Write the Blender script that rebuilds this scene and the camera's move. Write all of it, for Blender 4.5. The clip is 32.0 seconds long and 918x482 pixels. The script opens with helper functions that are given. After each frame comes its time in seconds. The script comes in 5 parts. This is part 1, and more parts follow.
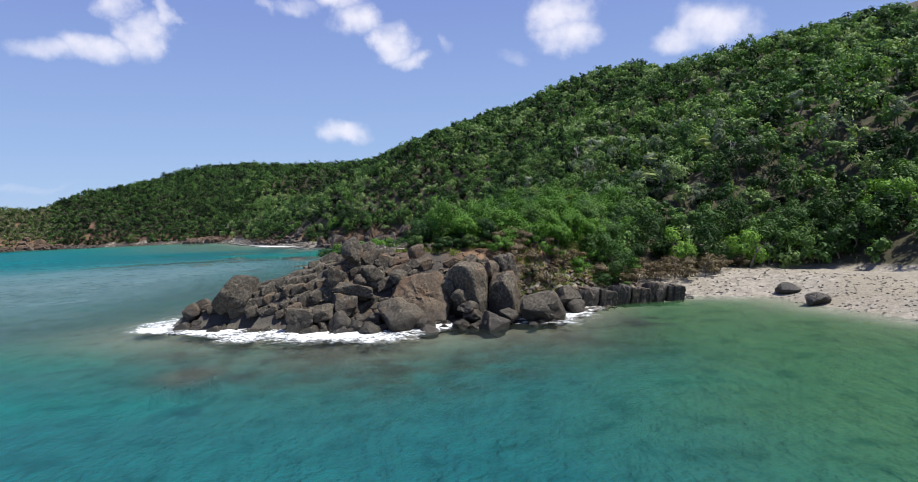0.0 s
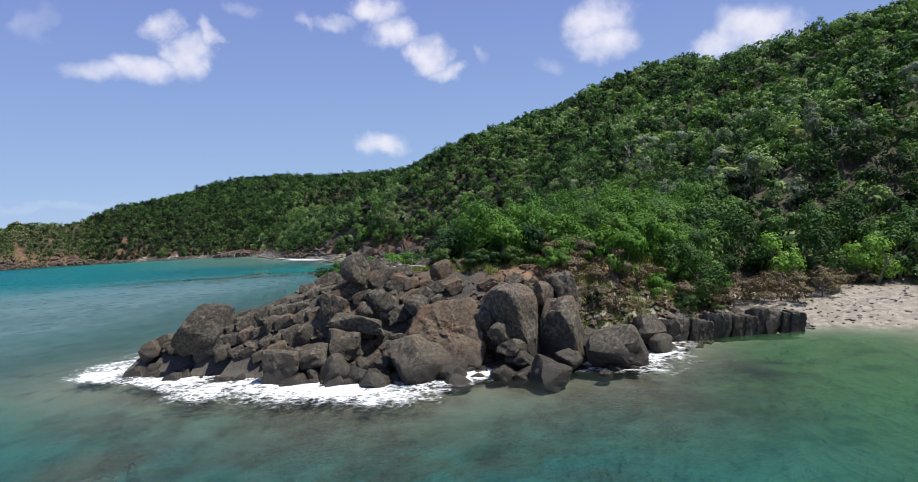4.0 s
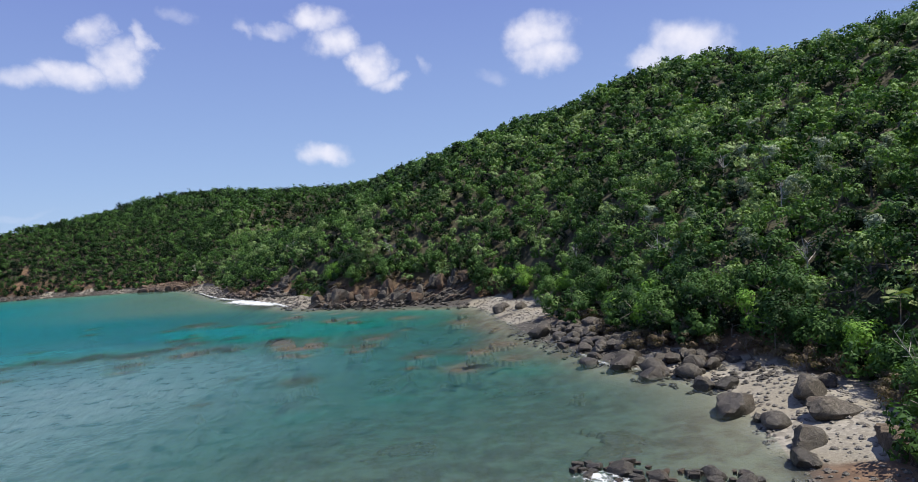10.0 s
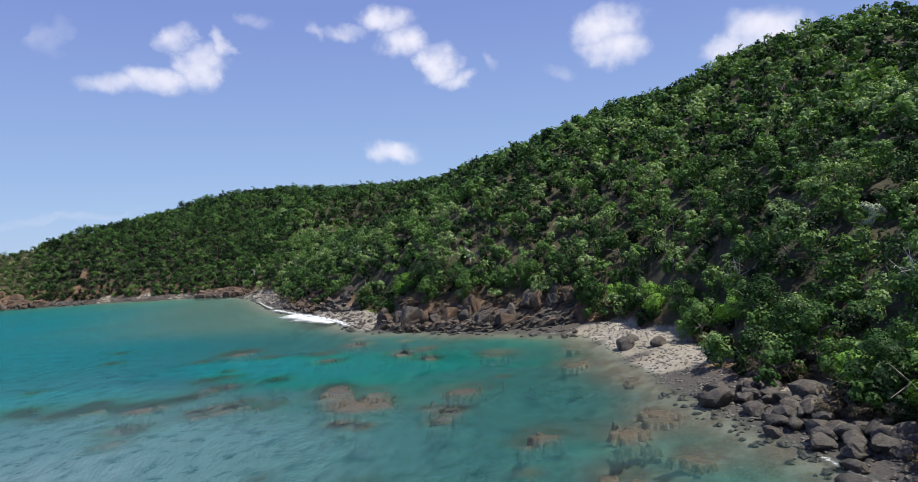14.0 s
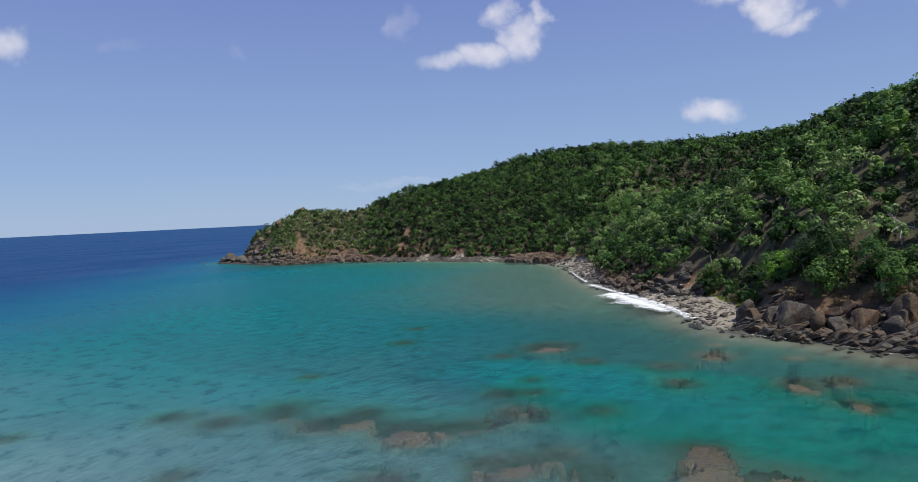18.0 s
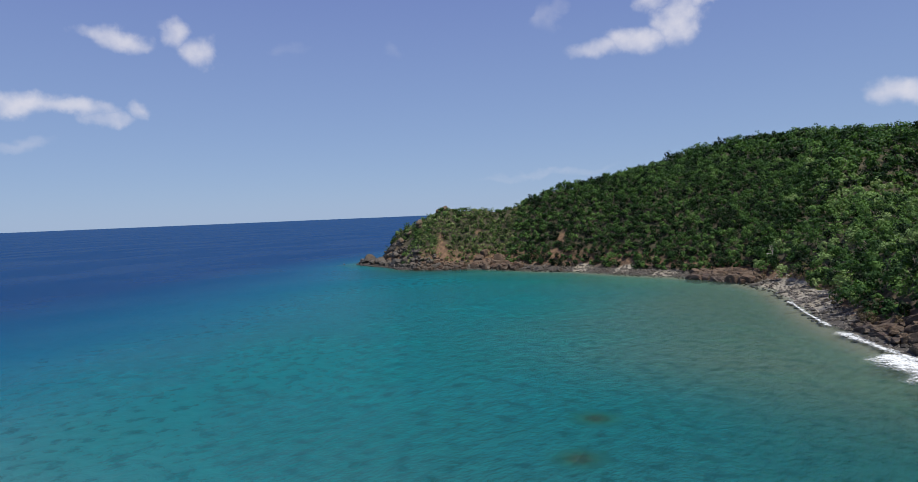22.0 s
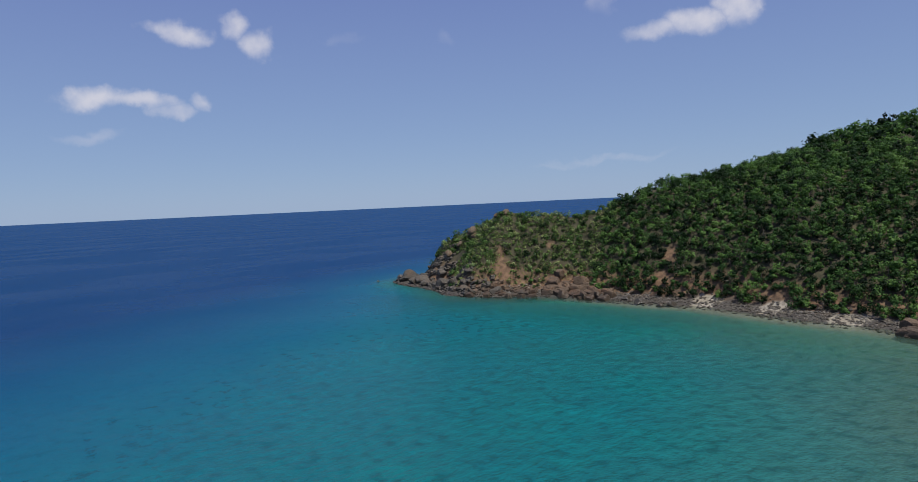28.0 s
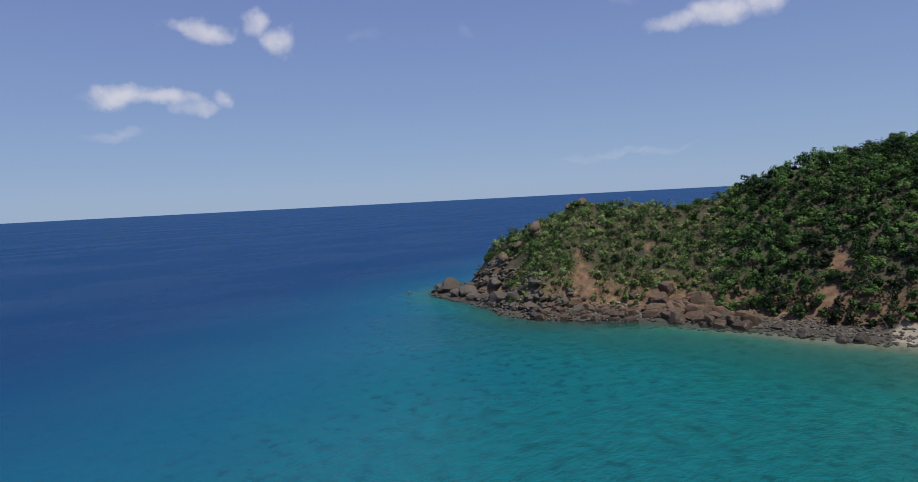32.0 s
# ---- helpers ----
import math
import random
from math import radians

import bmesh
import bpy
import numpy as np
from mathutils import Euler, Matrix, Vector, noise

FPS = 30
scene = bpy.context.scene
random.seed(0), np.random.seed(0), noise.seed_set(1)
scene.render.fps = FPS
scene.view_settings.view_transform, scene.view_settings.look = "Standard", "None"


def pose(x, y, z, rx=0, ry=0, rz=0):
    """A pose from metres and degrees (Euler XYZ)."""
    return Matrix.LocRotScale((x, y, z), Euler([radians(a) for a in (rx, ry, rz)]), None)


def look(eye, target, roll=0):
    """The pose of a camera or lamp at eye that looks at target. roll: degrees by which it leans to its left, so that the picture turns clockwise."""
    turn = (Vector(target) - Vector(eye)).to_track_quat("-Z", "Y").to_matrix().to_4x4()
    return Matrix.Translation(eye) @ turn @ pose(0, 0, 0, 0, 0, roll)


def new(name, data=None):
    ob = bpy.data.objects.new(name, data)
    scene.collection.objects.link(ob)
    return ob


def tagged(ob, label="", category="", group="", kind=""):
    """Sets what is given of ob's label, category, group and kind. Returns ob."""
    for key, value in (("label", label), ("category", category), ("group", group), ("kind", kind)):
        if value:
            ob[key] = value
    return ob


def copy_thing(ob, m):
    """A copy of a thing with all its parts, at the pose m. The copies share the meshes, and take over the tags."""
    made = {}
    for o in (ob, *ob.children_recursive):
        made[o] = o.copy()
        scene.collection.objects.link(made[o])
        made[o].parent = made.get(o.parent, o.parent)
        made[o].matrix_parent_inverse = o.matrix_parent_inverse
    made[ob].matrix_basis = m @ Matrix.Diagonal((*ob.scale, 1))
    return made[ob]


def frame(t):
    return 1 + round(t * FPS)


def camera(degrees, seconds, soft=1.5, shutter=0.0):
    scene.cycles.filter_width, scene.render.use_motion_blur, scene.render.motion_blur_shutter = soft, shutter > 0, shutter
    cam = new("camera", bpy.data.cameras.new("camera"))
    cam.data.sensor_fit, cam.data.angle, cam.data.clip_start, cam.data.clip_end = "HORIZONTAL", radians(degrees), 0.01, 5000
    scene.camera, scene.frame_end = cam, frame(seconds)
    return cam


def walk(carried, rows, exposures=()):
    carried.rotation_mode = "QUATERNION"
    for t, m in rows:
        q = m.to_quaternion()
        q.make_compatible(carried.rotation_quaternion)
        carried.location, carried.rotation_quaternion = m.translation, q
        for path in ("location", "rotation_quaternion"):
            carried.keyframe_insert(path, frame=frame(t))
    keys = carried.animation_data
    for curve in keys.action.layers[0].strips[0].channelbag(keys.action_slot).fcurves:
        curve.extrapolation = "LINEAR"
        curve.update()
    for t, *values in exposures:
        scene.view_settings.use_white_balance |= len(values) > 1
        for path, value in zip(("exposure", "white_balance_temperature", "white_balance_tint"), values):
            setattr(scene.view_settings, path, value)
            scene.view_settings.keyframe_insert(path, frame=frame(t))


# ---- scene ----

# ---------------------------------------------------------------- camera
def aim(eye, yaw, pitch, roll):
    a, p = radians(yaw), radians(pitch)
    way = Vector((-math.sin(a) * math.cos(p), math.cos(a) * math.cos(p), math.sin(p)))
    return look(Vector(eye), Vector(eye) + way, roll)


cam = camera(71.1, 32.0, soft=0.5)
# seconds, place, turn to the left, tilt up, roll
FLIGHT = [
    (0, (0.00, 0.00, 10.00), 0.37, -2.59, -2.48),
    (0.5, (0.03, -0.15, 9.80), 0.17, -2.37, -2.50),
    (1, (0.04, -0.34, 9.72), 0.00, -2.25, -2.54),
    (1.5, (0.21, -0.01, 9.71), -0.10, -2.13, -2.63),
    (2, (0.52, 1.54, 9.74), -0.10, -1.96, -2.80),
    (2.5, (0.76, 4.24, 9.73), -0.04, -1.91, -3.09),
    (4.5, (-1.15, 19.70, 9.60), 6.08, -1.31, -3.48),
    (5, (-2.70, 23.32, 9.97), 8.41, -1.07, -3.82),
    (5.5, (-4.58, 26.56, 10.50), 9.36, -1.00, -4.10),
    (6, (-6.64, 30.00, 11.10), 9.99, -1.04, -4.30),
    (6.5, (-8.93, 33.60, 11.66), 10.34, -0.94, -4.39),
    (7, (-11.15, 37.24, 12.22), 10.52, -0.83, -4.32),
    (7.5, (-13.66, 41.80, 12.85), 10.79, -0.73, -4.12),
    (8, (-15.61, 46.26, 13.39), 10.79, -0.64, -3.98),
    (8.5, (-16.78, 50.43, 13.91), 6.24, -0.85, -3.91),
    (9, (-17.05, 54.15, 14.53), 0.04, -1.20, -3.87),
    (9.5, (-16.71, 57.54, 15.34), -2.88, -1.27, -3.86),
    (10, (-16.09, 60.82, 16.27), -1.24, -0.97, -3.86),
    (10.5, (-15.76, 64.29, 17.20), 2.53, -0.60, -3.87),
    (11, (-15.82, 67.94, 18.02), 3.24, -0.47, -3.85),
    (11.5, (-16.26, 71.50, 18.57), 3.59, -0.34, -3.84),
    (12, (-17.04, 74.99, 18.72), 3.88, -0.37, -3.90),
    (12.5, (-18.04, 78.86, 18.63), 4.14, -0.34, -3.94),
    (13, (-19.23, 82.77, 18.47), 4.38, -0.25, -3.93),
    (13.5, (-20.44, 86.84, 18.26), 4.58, -0.20, -3.86),
    (15.5, (-25.23, 103.23, 17.89), 5.36, -4.27, -3.65),
    (16, (-26.51, 107.38, 17.85), 11.50, -3.68, -3.40),
    (16.5, (-28.15, 111.43, 17.80), 21.11, -2.98, -3.15),
    (17, (-30.07, 115.05, 17.76), 28.94, -2.51, -2.93),
    (17.5, (-32.40, 118.14, 17.73), 30.99, -2.44, -2.83),
    (18, (-34.86, 121.04, 17.79), 31.87, -2.46, -2.79),
    (18.5, (-37.03, 124.26, 17.99), 32.69, -2.51, -2.77),
    (19, (-39.55, 127.70, 18.30), 33.30, -2.58, -2.75),
    (19.5, (-42.35, 131.14, 18.73), 33.75, -2.70, -2.71),
    (20, (-45.31, 134.52, 19.20), 35.17, -2.79, -2.63),
    (20.5, (-48.37, 137.81, 19.71), 37.70, -2.71, -2.49),
    (21, (-51.57, 141.04, 20.26), 41.18, -2.61, -2.33),
    (21.5, (-54.97, 144.36, 20.89), 43.56, -2.58, -2.35),
    (22, (-58.14, 147.71, 21.54), 44.83, -2.64, -2.38),
    (22.5, (-61.06, 151.15, 22.21), 45.73, -2.78, -2.39),
    (23, (-63.91, 154.74, 22.93), 46.55, -2.88, -2.40),
    (23.5, (-66.58, 158.40, 23.78), 47.43, -3.14, -2.42),
    (24, (-69.27, 162.11, 24.62), 48.10, -3.41, -2.45),
    (24.5, (-72.26, 165.85, 25.37), 48.74, -3.64, -2.48),
    (25, (-75.69, 169.53, 25.96), 49.20, -3.79, -2.52),
    (25.5, (-79.74, 173.02, 26.36), 49.44, -3.82, -2.55),
    (27.5, (-99.39, 186.13, 27.04), 49.44, -3.58, -2.64),
    (28, (-104.24, 189.21, 27.12), 49.60, -3.54, -2.66),
    (28.5, (-108.98, 192.07, 27.12), 49.80, -3.69, -2.68),
    (29, (-113.82, 194.83, 27.05), 50.05, -3.83, -2.71),
    (29.5, (-118.89, 197.61, 26.91), 50.41, -3.94, -2.73),
    (30, (-124.22, 200.49, 26.72), 50.81, -3.99, -2.75),
    (30.5, (-129.86, 203.61, 26.50), 51.07, -3.99, -2.81),
    (31, (-135.86, 207.13, 26.26), 51.30, -4.00, -2.86),
    (31.5, (-142.21, 211.03, 26.01), 51.43, -3.95, -2.92),
    (32, (-148.73, 215.10, 25.76), 51.47, -3.94, -2.97),
]
walk(cam, [(t, aim(eye, yaw, pitch, roll)) for t, eye, yaw, pitch, roll in FLIGHT], [(0, 0.6), (2.5, 0.56), (5, 0.5), (8, 0.46), (9, 0.56), (11, 0.56), (13.5, 0.54), (15.5, 0.78), (16, 0.76), (17, 0.32), (19, 0.28), (25, 0.12), (32, 0.08)])

# ---------------------------------------------------------------- sun and sky
SUN_UP, SUN_TURN = 63.0, 103.0        # height, and bearing from +y towards +x
sun = new("sun", bpy.data.lights.new("sun", "SUN"))
sun.data.energy, sun.data.angle, sun.data.color = 4.9, radians(0.5), (1.0, 0.95, 0.86)
_b, _e = radians(SUN_TURN), radians(SUN_UP)
sun_way = Vector((math.sin(_b) * math.cos(_e), math.cos(_b) * math.cos(_e), math.sin(_e)))
sun.matrix_world = look(sun_way * 300, Vector((0, 0, 0)))

# clouds: turn to the left of +y, height, half width, half height (degrees), thickness
CLOUDS = [
    (10.2, 7.5, 2.3, 1.15, 0.9), (-9.6, 16.2, 3.0, 1.7, 1.0), (-10.0, 14.5, 2.7, 1.5, 1.0), (-5.6, 13.0, 1.1, 0.8, 0.4), (9.8, 18.7, 2.5, 1.2, 1.0), (8.3, 16.7, 2.3, 1.5, 1.0),
    (5.9, 14.7, 1.9, 1.5, 1.0), (4.4, 13.4, 1.7, 0.9, 0.8), (13.6, 17.7, 2.1, 0.8, 0.7), (16.1, 17.8, 0.7, 1.0, 0.5), (1.0, 14.3, 0.7, 0.9, 0.45), (31.6, 13.1, 2.9, 0.9, 0.8),
    (28.8, 13.3, 2.3, 1.3, 0.95), (25.7, 14.4, 1.9, 2.0, 1.0), (24.5, 16.4, 0.9, 1.3, 0.8), (27.4, 16.7, 1.1, 1.2, 0.8), (-21.0, 14.0, 3.4, 1.9, 1.0), (-18.6, 13.2, 2.4, 1.0, 0.8), (21.0, 18.7, 1.4, 0.6, 0.4), (36.2, 16.4, 0.9, 1.6, 0.35),
]
CLOUDS_WEST = [
    (72.3, 14.3, 1.9, 0.9, 0.8), (67.9, 14.9, 1.6, 1.1, 0.9), (65.9, 13.6, 1.7, 1.1, 0.9), (78.5, 9.1, 2.8, 1.1, 1.0), (75.2, 8.9, 2.6, 0.7, 0.8), (72.9, 8.3, 1.6, 0.6, 0.6), (70.5, 8.9, 1.3, 0.9, 0.7),
    (79.3, 6.3, 2.6, 0.5, 0.4), (35.6, 3.0, 6.0, 0.35, 0.35), (40.0, 2.8, 3.0, 0.3, 0.25), (50.0, 13.9, 0.9, 1.0, 0.25), (59.0, 13.9, 1.2, 0.5, 0.25),
]


def build_sky():
    world = bpy.data.worlds.new("sky")
    scene.world = world
    world.use_nodes = True
    nt = world.node_tree
    nodes, links = nt.nodes, nt.links
    nodes.clear()
    sky = nodes.new("ShaderNodeTexSky")
    sky.sky_type, sky.sun_disc = "NISHITA", False
    sky.sun_elevation, sky.sun_rotation = radians(SUN_UP), radians(SUN_TURN)
    sky.air_density, sky.dust_density, sky.ozone_density = 1.0, 0.15, 3.0

    def math_node(op, a, b=None):
        n = nodes.new("ShaderNodeMath")
        n.operation = op
        for i, v in enumerate((a, b)):
            if v is None:
                continue
            if isinstance(v, (int, float)):
                n.inputs[i].default_value = v
            else:
                links.new(v, n.inputs[i])
        return n.outputs[0]

    co = nodes.new("ShaderNodeTexCoord").outputs["Generated"]
    warp = nodes.new("ShaderNodeTexNoise")
    warp.inputs["Scale"].default_value, warp.inputs["Detail"].default_value, warp.inputs["Roughness"].default_value = 15.0, 5.0, 0.55
    links.new(co, warp.inputs["Vector"])
    wsep = nodes.new("ShaderNodeSeparateColor")
    links.new(warp.outputs["Color"], wsep.inputs[0])
    sep = nodes.new("ShaderNodeSeparateXYZ")
    links.new(co, sep.inputs[0])
    turn = math_node("MULTIPLY", math_node("ARCTAN2", math_node("MULTIPLY", sep.outputs[0], -1.0), sep.outputs[1]), 180 / math.pi)
    high = math_node("MULTIPLY", math_node("ARCSINE", sep.outputs[2]), 180 / math.pi)
    turn = math_node("ADD", turn, math_node("MULTIPLY", math_node("SUBTRACT", wsep.outputs[0], 0.5), 6.0))
    high = math_node("ADD", high, math_node("MULTIPLY", math_node("SUBTRACT", wsep.outputs[1], 0.5), 3.4))
    total = None
    for az, el, rx, ry, thick in CLOUDS + CLOUDS_WEST:
        u = math_node("DIVIDE", math_node("SUBTRACT", turn, az), rx)
        v = math_node("DIVIDE", math_node("SUBTRACT", high, el), ry)
        r2 = math_node("ADD", math_node("MULTIPLY", u, u), math_node("MULTIPLY", v, v))
        puff = math_node("MULTIPLY", math_node("MAXIMUM", math_node("SUBTRACT", 1.5, r2), 0.0), thick)
        total = puff if total is None else math_node("MAXIMUM", total, puff)
    fine = nodes.new("ShaderNodeTexNoise")
    fine.inputs["Scale"].default_value, fine.inputs["Detail"].default_value = 34.0, 5.0
    links.new(co, fine.inputs["Vector"])
    cover = math_node("MULTIPLY", total, math_node("ADD", fine.outputs["Fac"], 0.35))
    ramp = nodes.new("ShaderNodeMapRange")
    ramp.interpolation_type = "SMOOTHSTEP"
    ramp.inputs["From Min"].default_value, ramp.inputs["From Max"].default_value = 0.02, 1.65
    ramp.inputs["To Max"].default_value = 0.93
    links.new(cover, ramp.inputs["Value"])
    mix = nodes.new("ShaderNodeMix")
    mix.data_type = "RGBA"
    links.new(ramp.outputs[0], mix.inputs["Factor"])
    haze = nodes.new("ShaderNodeMix")
    haze.data_type = "RGBA"
    haze.inputs["Factor"].default_value = 0.84
    tint = nodes.new("ShaderNodeMix")
    tint.data_type = "RGBA"
    tint.inputs["A"].default_value, tint.inputs["B"].default_value = (2.8, 4.15, 6.55, 1), (1.72, 2.4, 5.4, 1)
    rise = nodes.new("ShaderNodeMapRange")
    rise.inputs["From Min"].default_value, rise.inputs["From Max"].default_value = 0.0, 0.33
    links.new(sep.outputs[2], rise.inputs["Value"])
    links.new(rise.outputs[0], tint.inputs["Factor"])
    links.new(tint.outputs["Result"], haze.inputs["B"])
    links.new(sky.outputs[0], haze.inputs["A"])
    links.new(haze.outputs["Result"], mix.inputs["A"])
    mix.inputs["B"].default_value = CLOUD_WHITE
    back = nodes.new("ShaderNodeBackground")
    back.inputs["Strength"].default_value = SKY_STRENGTH
    links.new(mix.outputs["Result"], back.inputs["Color"])
    out = nodes.new("ShaderNodeOutputWorld")
    links.new(back.outputs[0], out.inputs[0])


SKY_STRENGTH = 0.087
CLOUD_WHITE = (7.4, 7.3, 8.0, 1)
build_sky()


# ---------------------------------------------------------------- materials
def material(name):
    m = bpy.data.materials.new(name)
    m.use_nodes = True
    nt = m.node_tree
    return m, nt, nt.nodes["Principled BSDF"], nt.nodes["Material Output"]


def add(nt, kind, **values):
    n = nt.nodes.new(kind)
    for key, value in values.items():
        n.inputs[key.replace("_", " ")].default_value = value
    return n


def ramp(nt, fac, *stops):
    n = nt.nodes.new("ShaderNodeValToRGB")
    while len(n.color_ramp.elements) < len(stops):
        n.color_ramp.elements.new(0.5)
    for e, (at, col) in zip(n.color_ramp.elements, stops):
        e.position, e.color = at, (*col, 1)
    nt.links.new(fac, n.inputs[0])
    return n.outputs[0]


def blend(nt, fac, a, b, mode="MIX"):
    n = nt.nodes.new("ShaderNodeMix")
    n.data_type, n.blend_type = "RGBA", mode
    for key, v in (("Factor", fac), ("A", a), ("B", b)):
        if isinstance(v, (int, float)):
            n.inputs[key].default_value = v
        elif isinstance(v, tuple):
            n.inputs[key].default_value = (*v, 1)
        else:
            nt.links.new(v, n.inputs[key])
    return n.outputs["Result"]


def calc(nt, op, a, b=0.0, clamp=False):
    n = nt.nodes.new("ShaderNodeMath")
    n.operation, n.use_clamp = op, clamp
    for i, v in enumerate((a, b)):
        if isinstance(v, (int, float)):
            n.inputs[i].default_value = v
        else:
            nt.links.new(v, n.inputs[i])
    return n.outputs[0]


def stretch(nt, value, lo, hi, a=0.0, b=1.0):
    n = nt.nodes.new("ShaderNodeMapRange")
    n.interpolation_type = "SMOOTHSTEP"
    for key, v in (("From Min", lo), ("From Max", hi), ("To Min", a), ("To Max", b)):
        n.inputs[key].default_value = v
    nt.links.new(value, n.inputs["Value"])
    return n.outputs[0]


def place_of(nt):
    return nt.nodes.new("ShaderNodeNewGeometry").outputs["Position"]


def noise_at(nt, where, scale, detail=4.0, rough=0.55):
    n = add(nt, "ShaderNodeTexNoise", Scale=scale, Detail=detail, Roughness=rough)
    nt.links.new(where, n.inputs["Vector"])
    return n.outputs["Fac"]


def bump(nt, bsdf, height, distance, strength=1.0):
    n = add(nt, "ShaderNodeBump", Strength=strength, Distance=distance)
    nt.links.new(height, n.inputs["Height"])
    nt.links.new(n.outputs[0], bsdf.inputs["Normal"])
    return n


def rock_material(name, dark, mid, pale, rust, rough=0.85, stain=0.55):
    m, nt, p, _ = material(name)
    w = place_of(nt)
    big, small = noise_at(nt, w, 0.45, 5), noise_at(nt, w, 4.5, 6, 0.65)
    col = ramp(nt, small, (0.28, dark), (0.5, mid), (0.78, pale))
    col = blend(nt, stretch(nt, big, 0.52, 0.68, 0, 0.55), col, rust)
    rnd = nt.nodes.new("ShaderNodeObjectInfo").outputs["Random"]
    col = blend(nt, 0.55, col, ramp(nt, rnd, (0.0, (0.55, 0.55, 0.55)), (1.0, (1.15, 1.1, 1.05))), "MULTIPLY")
    # wet and weed-stained near the water
    z = nt.nodes.new("ShaderNodeSeparateXYZ")
    nt.links.new(w, z.inputs[0])
    wet = stretch(nt, calc(nt, "ADD", z.outputs[2], calc(nt, "MULTIPLY", big, -2.2)), -0.7, 1.6, 1, 0)
    col = blend(nt, calc(nt, "MULTIPLY", wet, stain), col, (0.03, 0.027, 0.022))
    nt.links.new(stretch(nt, wet, 0, 1, rough, 0.35), p.inputs["Roughness"])
    # fine pits and a few long seams
    seam = noise_at(nt, w, 0.9, 3, 0.5)
    seam = stretch(nt, calc(nt, "ABSOLUTE", calc(nt, "SUBTRACT", seam, 0.5)), 0.0, 0.02)
    col = blend(nt, calc(nt, "MULTIPLY", calc(nt, "SUBTRACT", 1.0, seam), stretch(nt, big, 0.45, 0.6, 0.0, 0.55)), col, tuple(c * 0.5 for c in dark))
    grain = noise_at(nt, w, 16.0, 4, 0.65)
    col = blend(nt, 0.5, col, ramp(nt, grain, (0.36, (0.5, 0.5, 0.5)), (0.62, (1.25, 1.23, 1.2))), "MULTIPLY")
    nt.links.new(col, p.inputs["Base Color"])
    p.inputs["Specular IOR Level"].default_value = 0.3
    bump(nt, p, calc(nt, "ADD", calc(nt, "MULTIPLY", small, 0.6), calc(nt, "ADD", calc(nt, "MULTIPLY", seam, 0.05), calc(nt, "MULTIPLY", grain, 0.7))), 0.1, 1.0)
    return m


M_ROCK = rock_material("dark_basalt", (0.016, 0.014, 0.011), (0.084, 0.074, 0.058), (0.25, 0.222, 0.175), (0.17, 0.105, 0.06), stain=0.85)
M_BOULDER = rock_material("grey_boulder", (0.028, 0.025, 0.021), (0.088, 0.078, 0.065), (0.21, 0.188, 0.155), (0.13, 0.095, 0.065))
M_BROWN = rock_material("brown_rock", (0.035, 0.026, 0.019), (0.118, 0.09, 0.064), (0.24, 0.192, 0.142), (0.17, 0.095, 0.05))
M_PALE = rock_material("pale_stone", (0.15, 0.138, 0.12), (0.29, 0.267, 0.235), (0.46, 0.43, 0.38), (0.24, 0.19, 0.145))
M_REEF = rock_material("reef_rock", (0.07, 0.052, 0.036), (0.18, 0.13, 0.085), (0.30, 0.225, 0.15), (0.16, 0.10, 0.06), stain=0.2)
M_DARK = rock_material("black_basalt", (0.02, 0.018, 0.016), (0.078, 0.07, 0.061), (0.2, 0.183, 0.16), (0.13, 0.09, 0.06))
M_UMBER = rock_material("dark_brown_rock", (0.035, 0.025, 0.018), (0.105, 0.074, 0.052), (0.2, 0.15, 0.11), (0.17, 0.085, 0.045))
M_CORAL = rock_material("coral", (0.05, 0.038, 0.026), (0.15, 0.108, 0.072), (0.32, 0.24, 0.165), (0.2, 0.13, 0.08), stain=0.0)


def leaf_material(name, deep, mid, bright, pale):
    m, nt, p, out = material(name)
    w = place_of(nt)
    rnd = nt.nodes.new("ShaderNodeNewGeometry").outputs["Random Per Island"]
    own = nt.nodes.new("ShaderNodeAttribute")
    own.attribute_name = "tone"
    patch = noise_at(nt, w, 0.05, 3, 0.5)
    tone = calc(nt, "ADD", calc(nt, "MULTIPLY", rnd, 0.16), calc(nt, "ADD", calc(nt, "MULTIPLY", own.outputs["Fac"], 0.82), calc(nt, "MULTIPLY", patch, 0.2)))
    col = ramp(nt, tone, (0.22, deep), (0.52, mid), (0.8, bright), (1.0, pale))
    nt.links.new(col, p.inputs["Base Color"])
    p.inputs["Roughness"].default_value = 0.55
    p.inputs["Specular IOR Level"].default_value = 0.12
    tr = add(nt, "ShaderNodeBsdfTranslucent")
    nt.links.new(blend(nt, 1.0, col, (1.3, 1.5, 0.6), "MULTIPLY"), tr.inputs["Color"])
    mix = add(nt, "ShaderNodeMixShader", Fac=0.22)
    nt.links.new(p.outputs[0], mix.inputs[1])
    nt.links.new(tr.outputs[0], mix.inputs[2])
    nt.links.new(mix.outputs[0], out.inputs["Surface"])
    return m


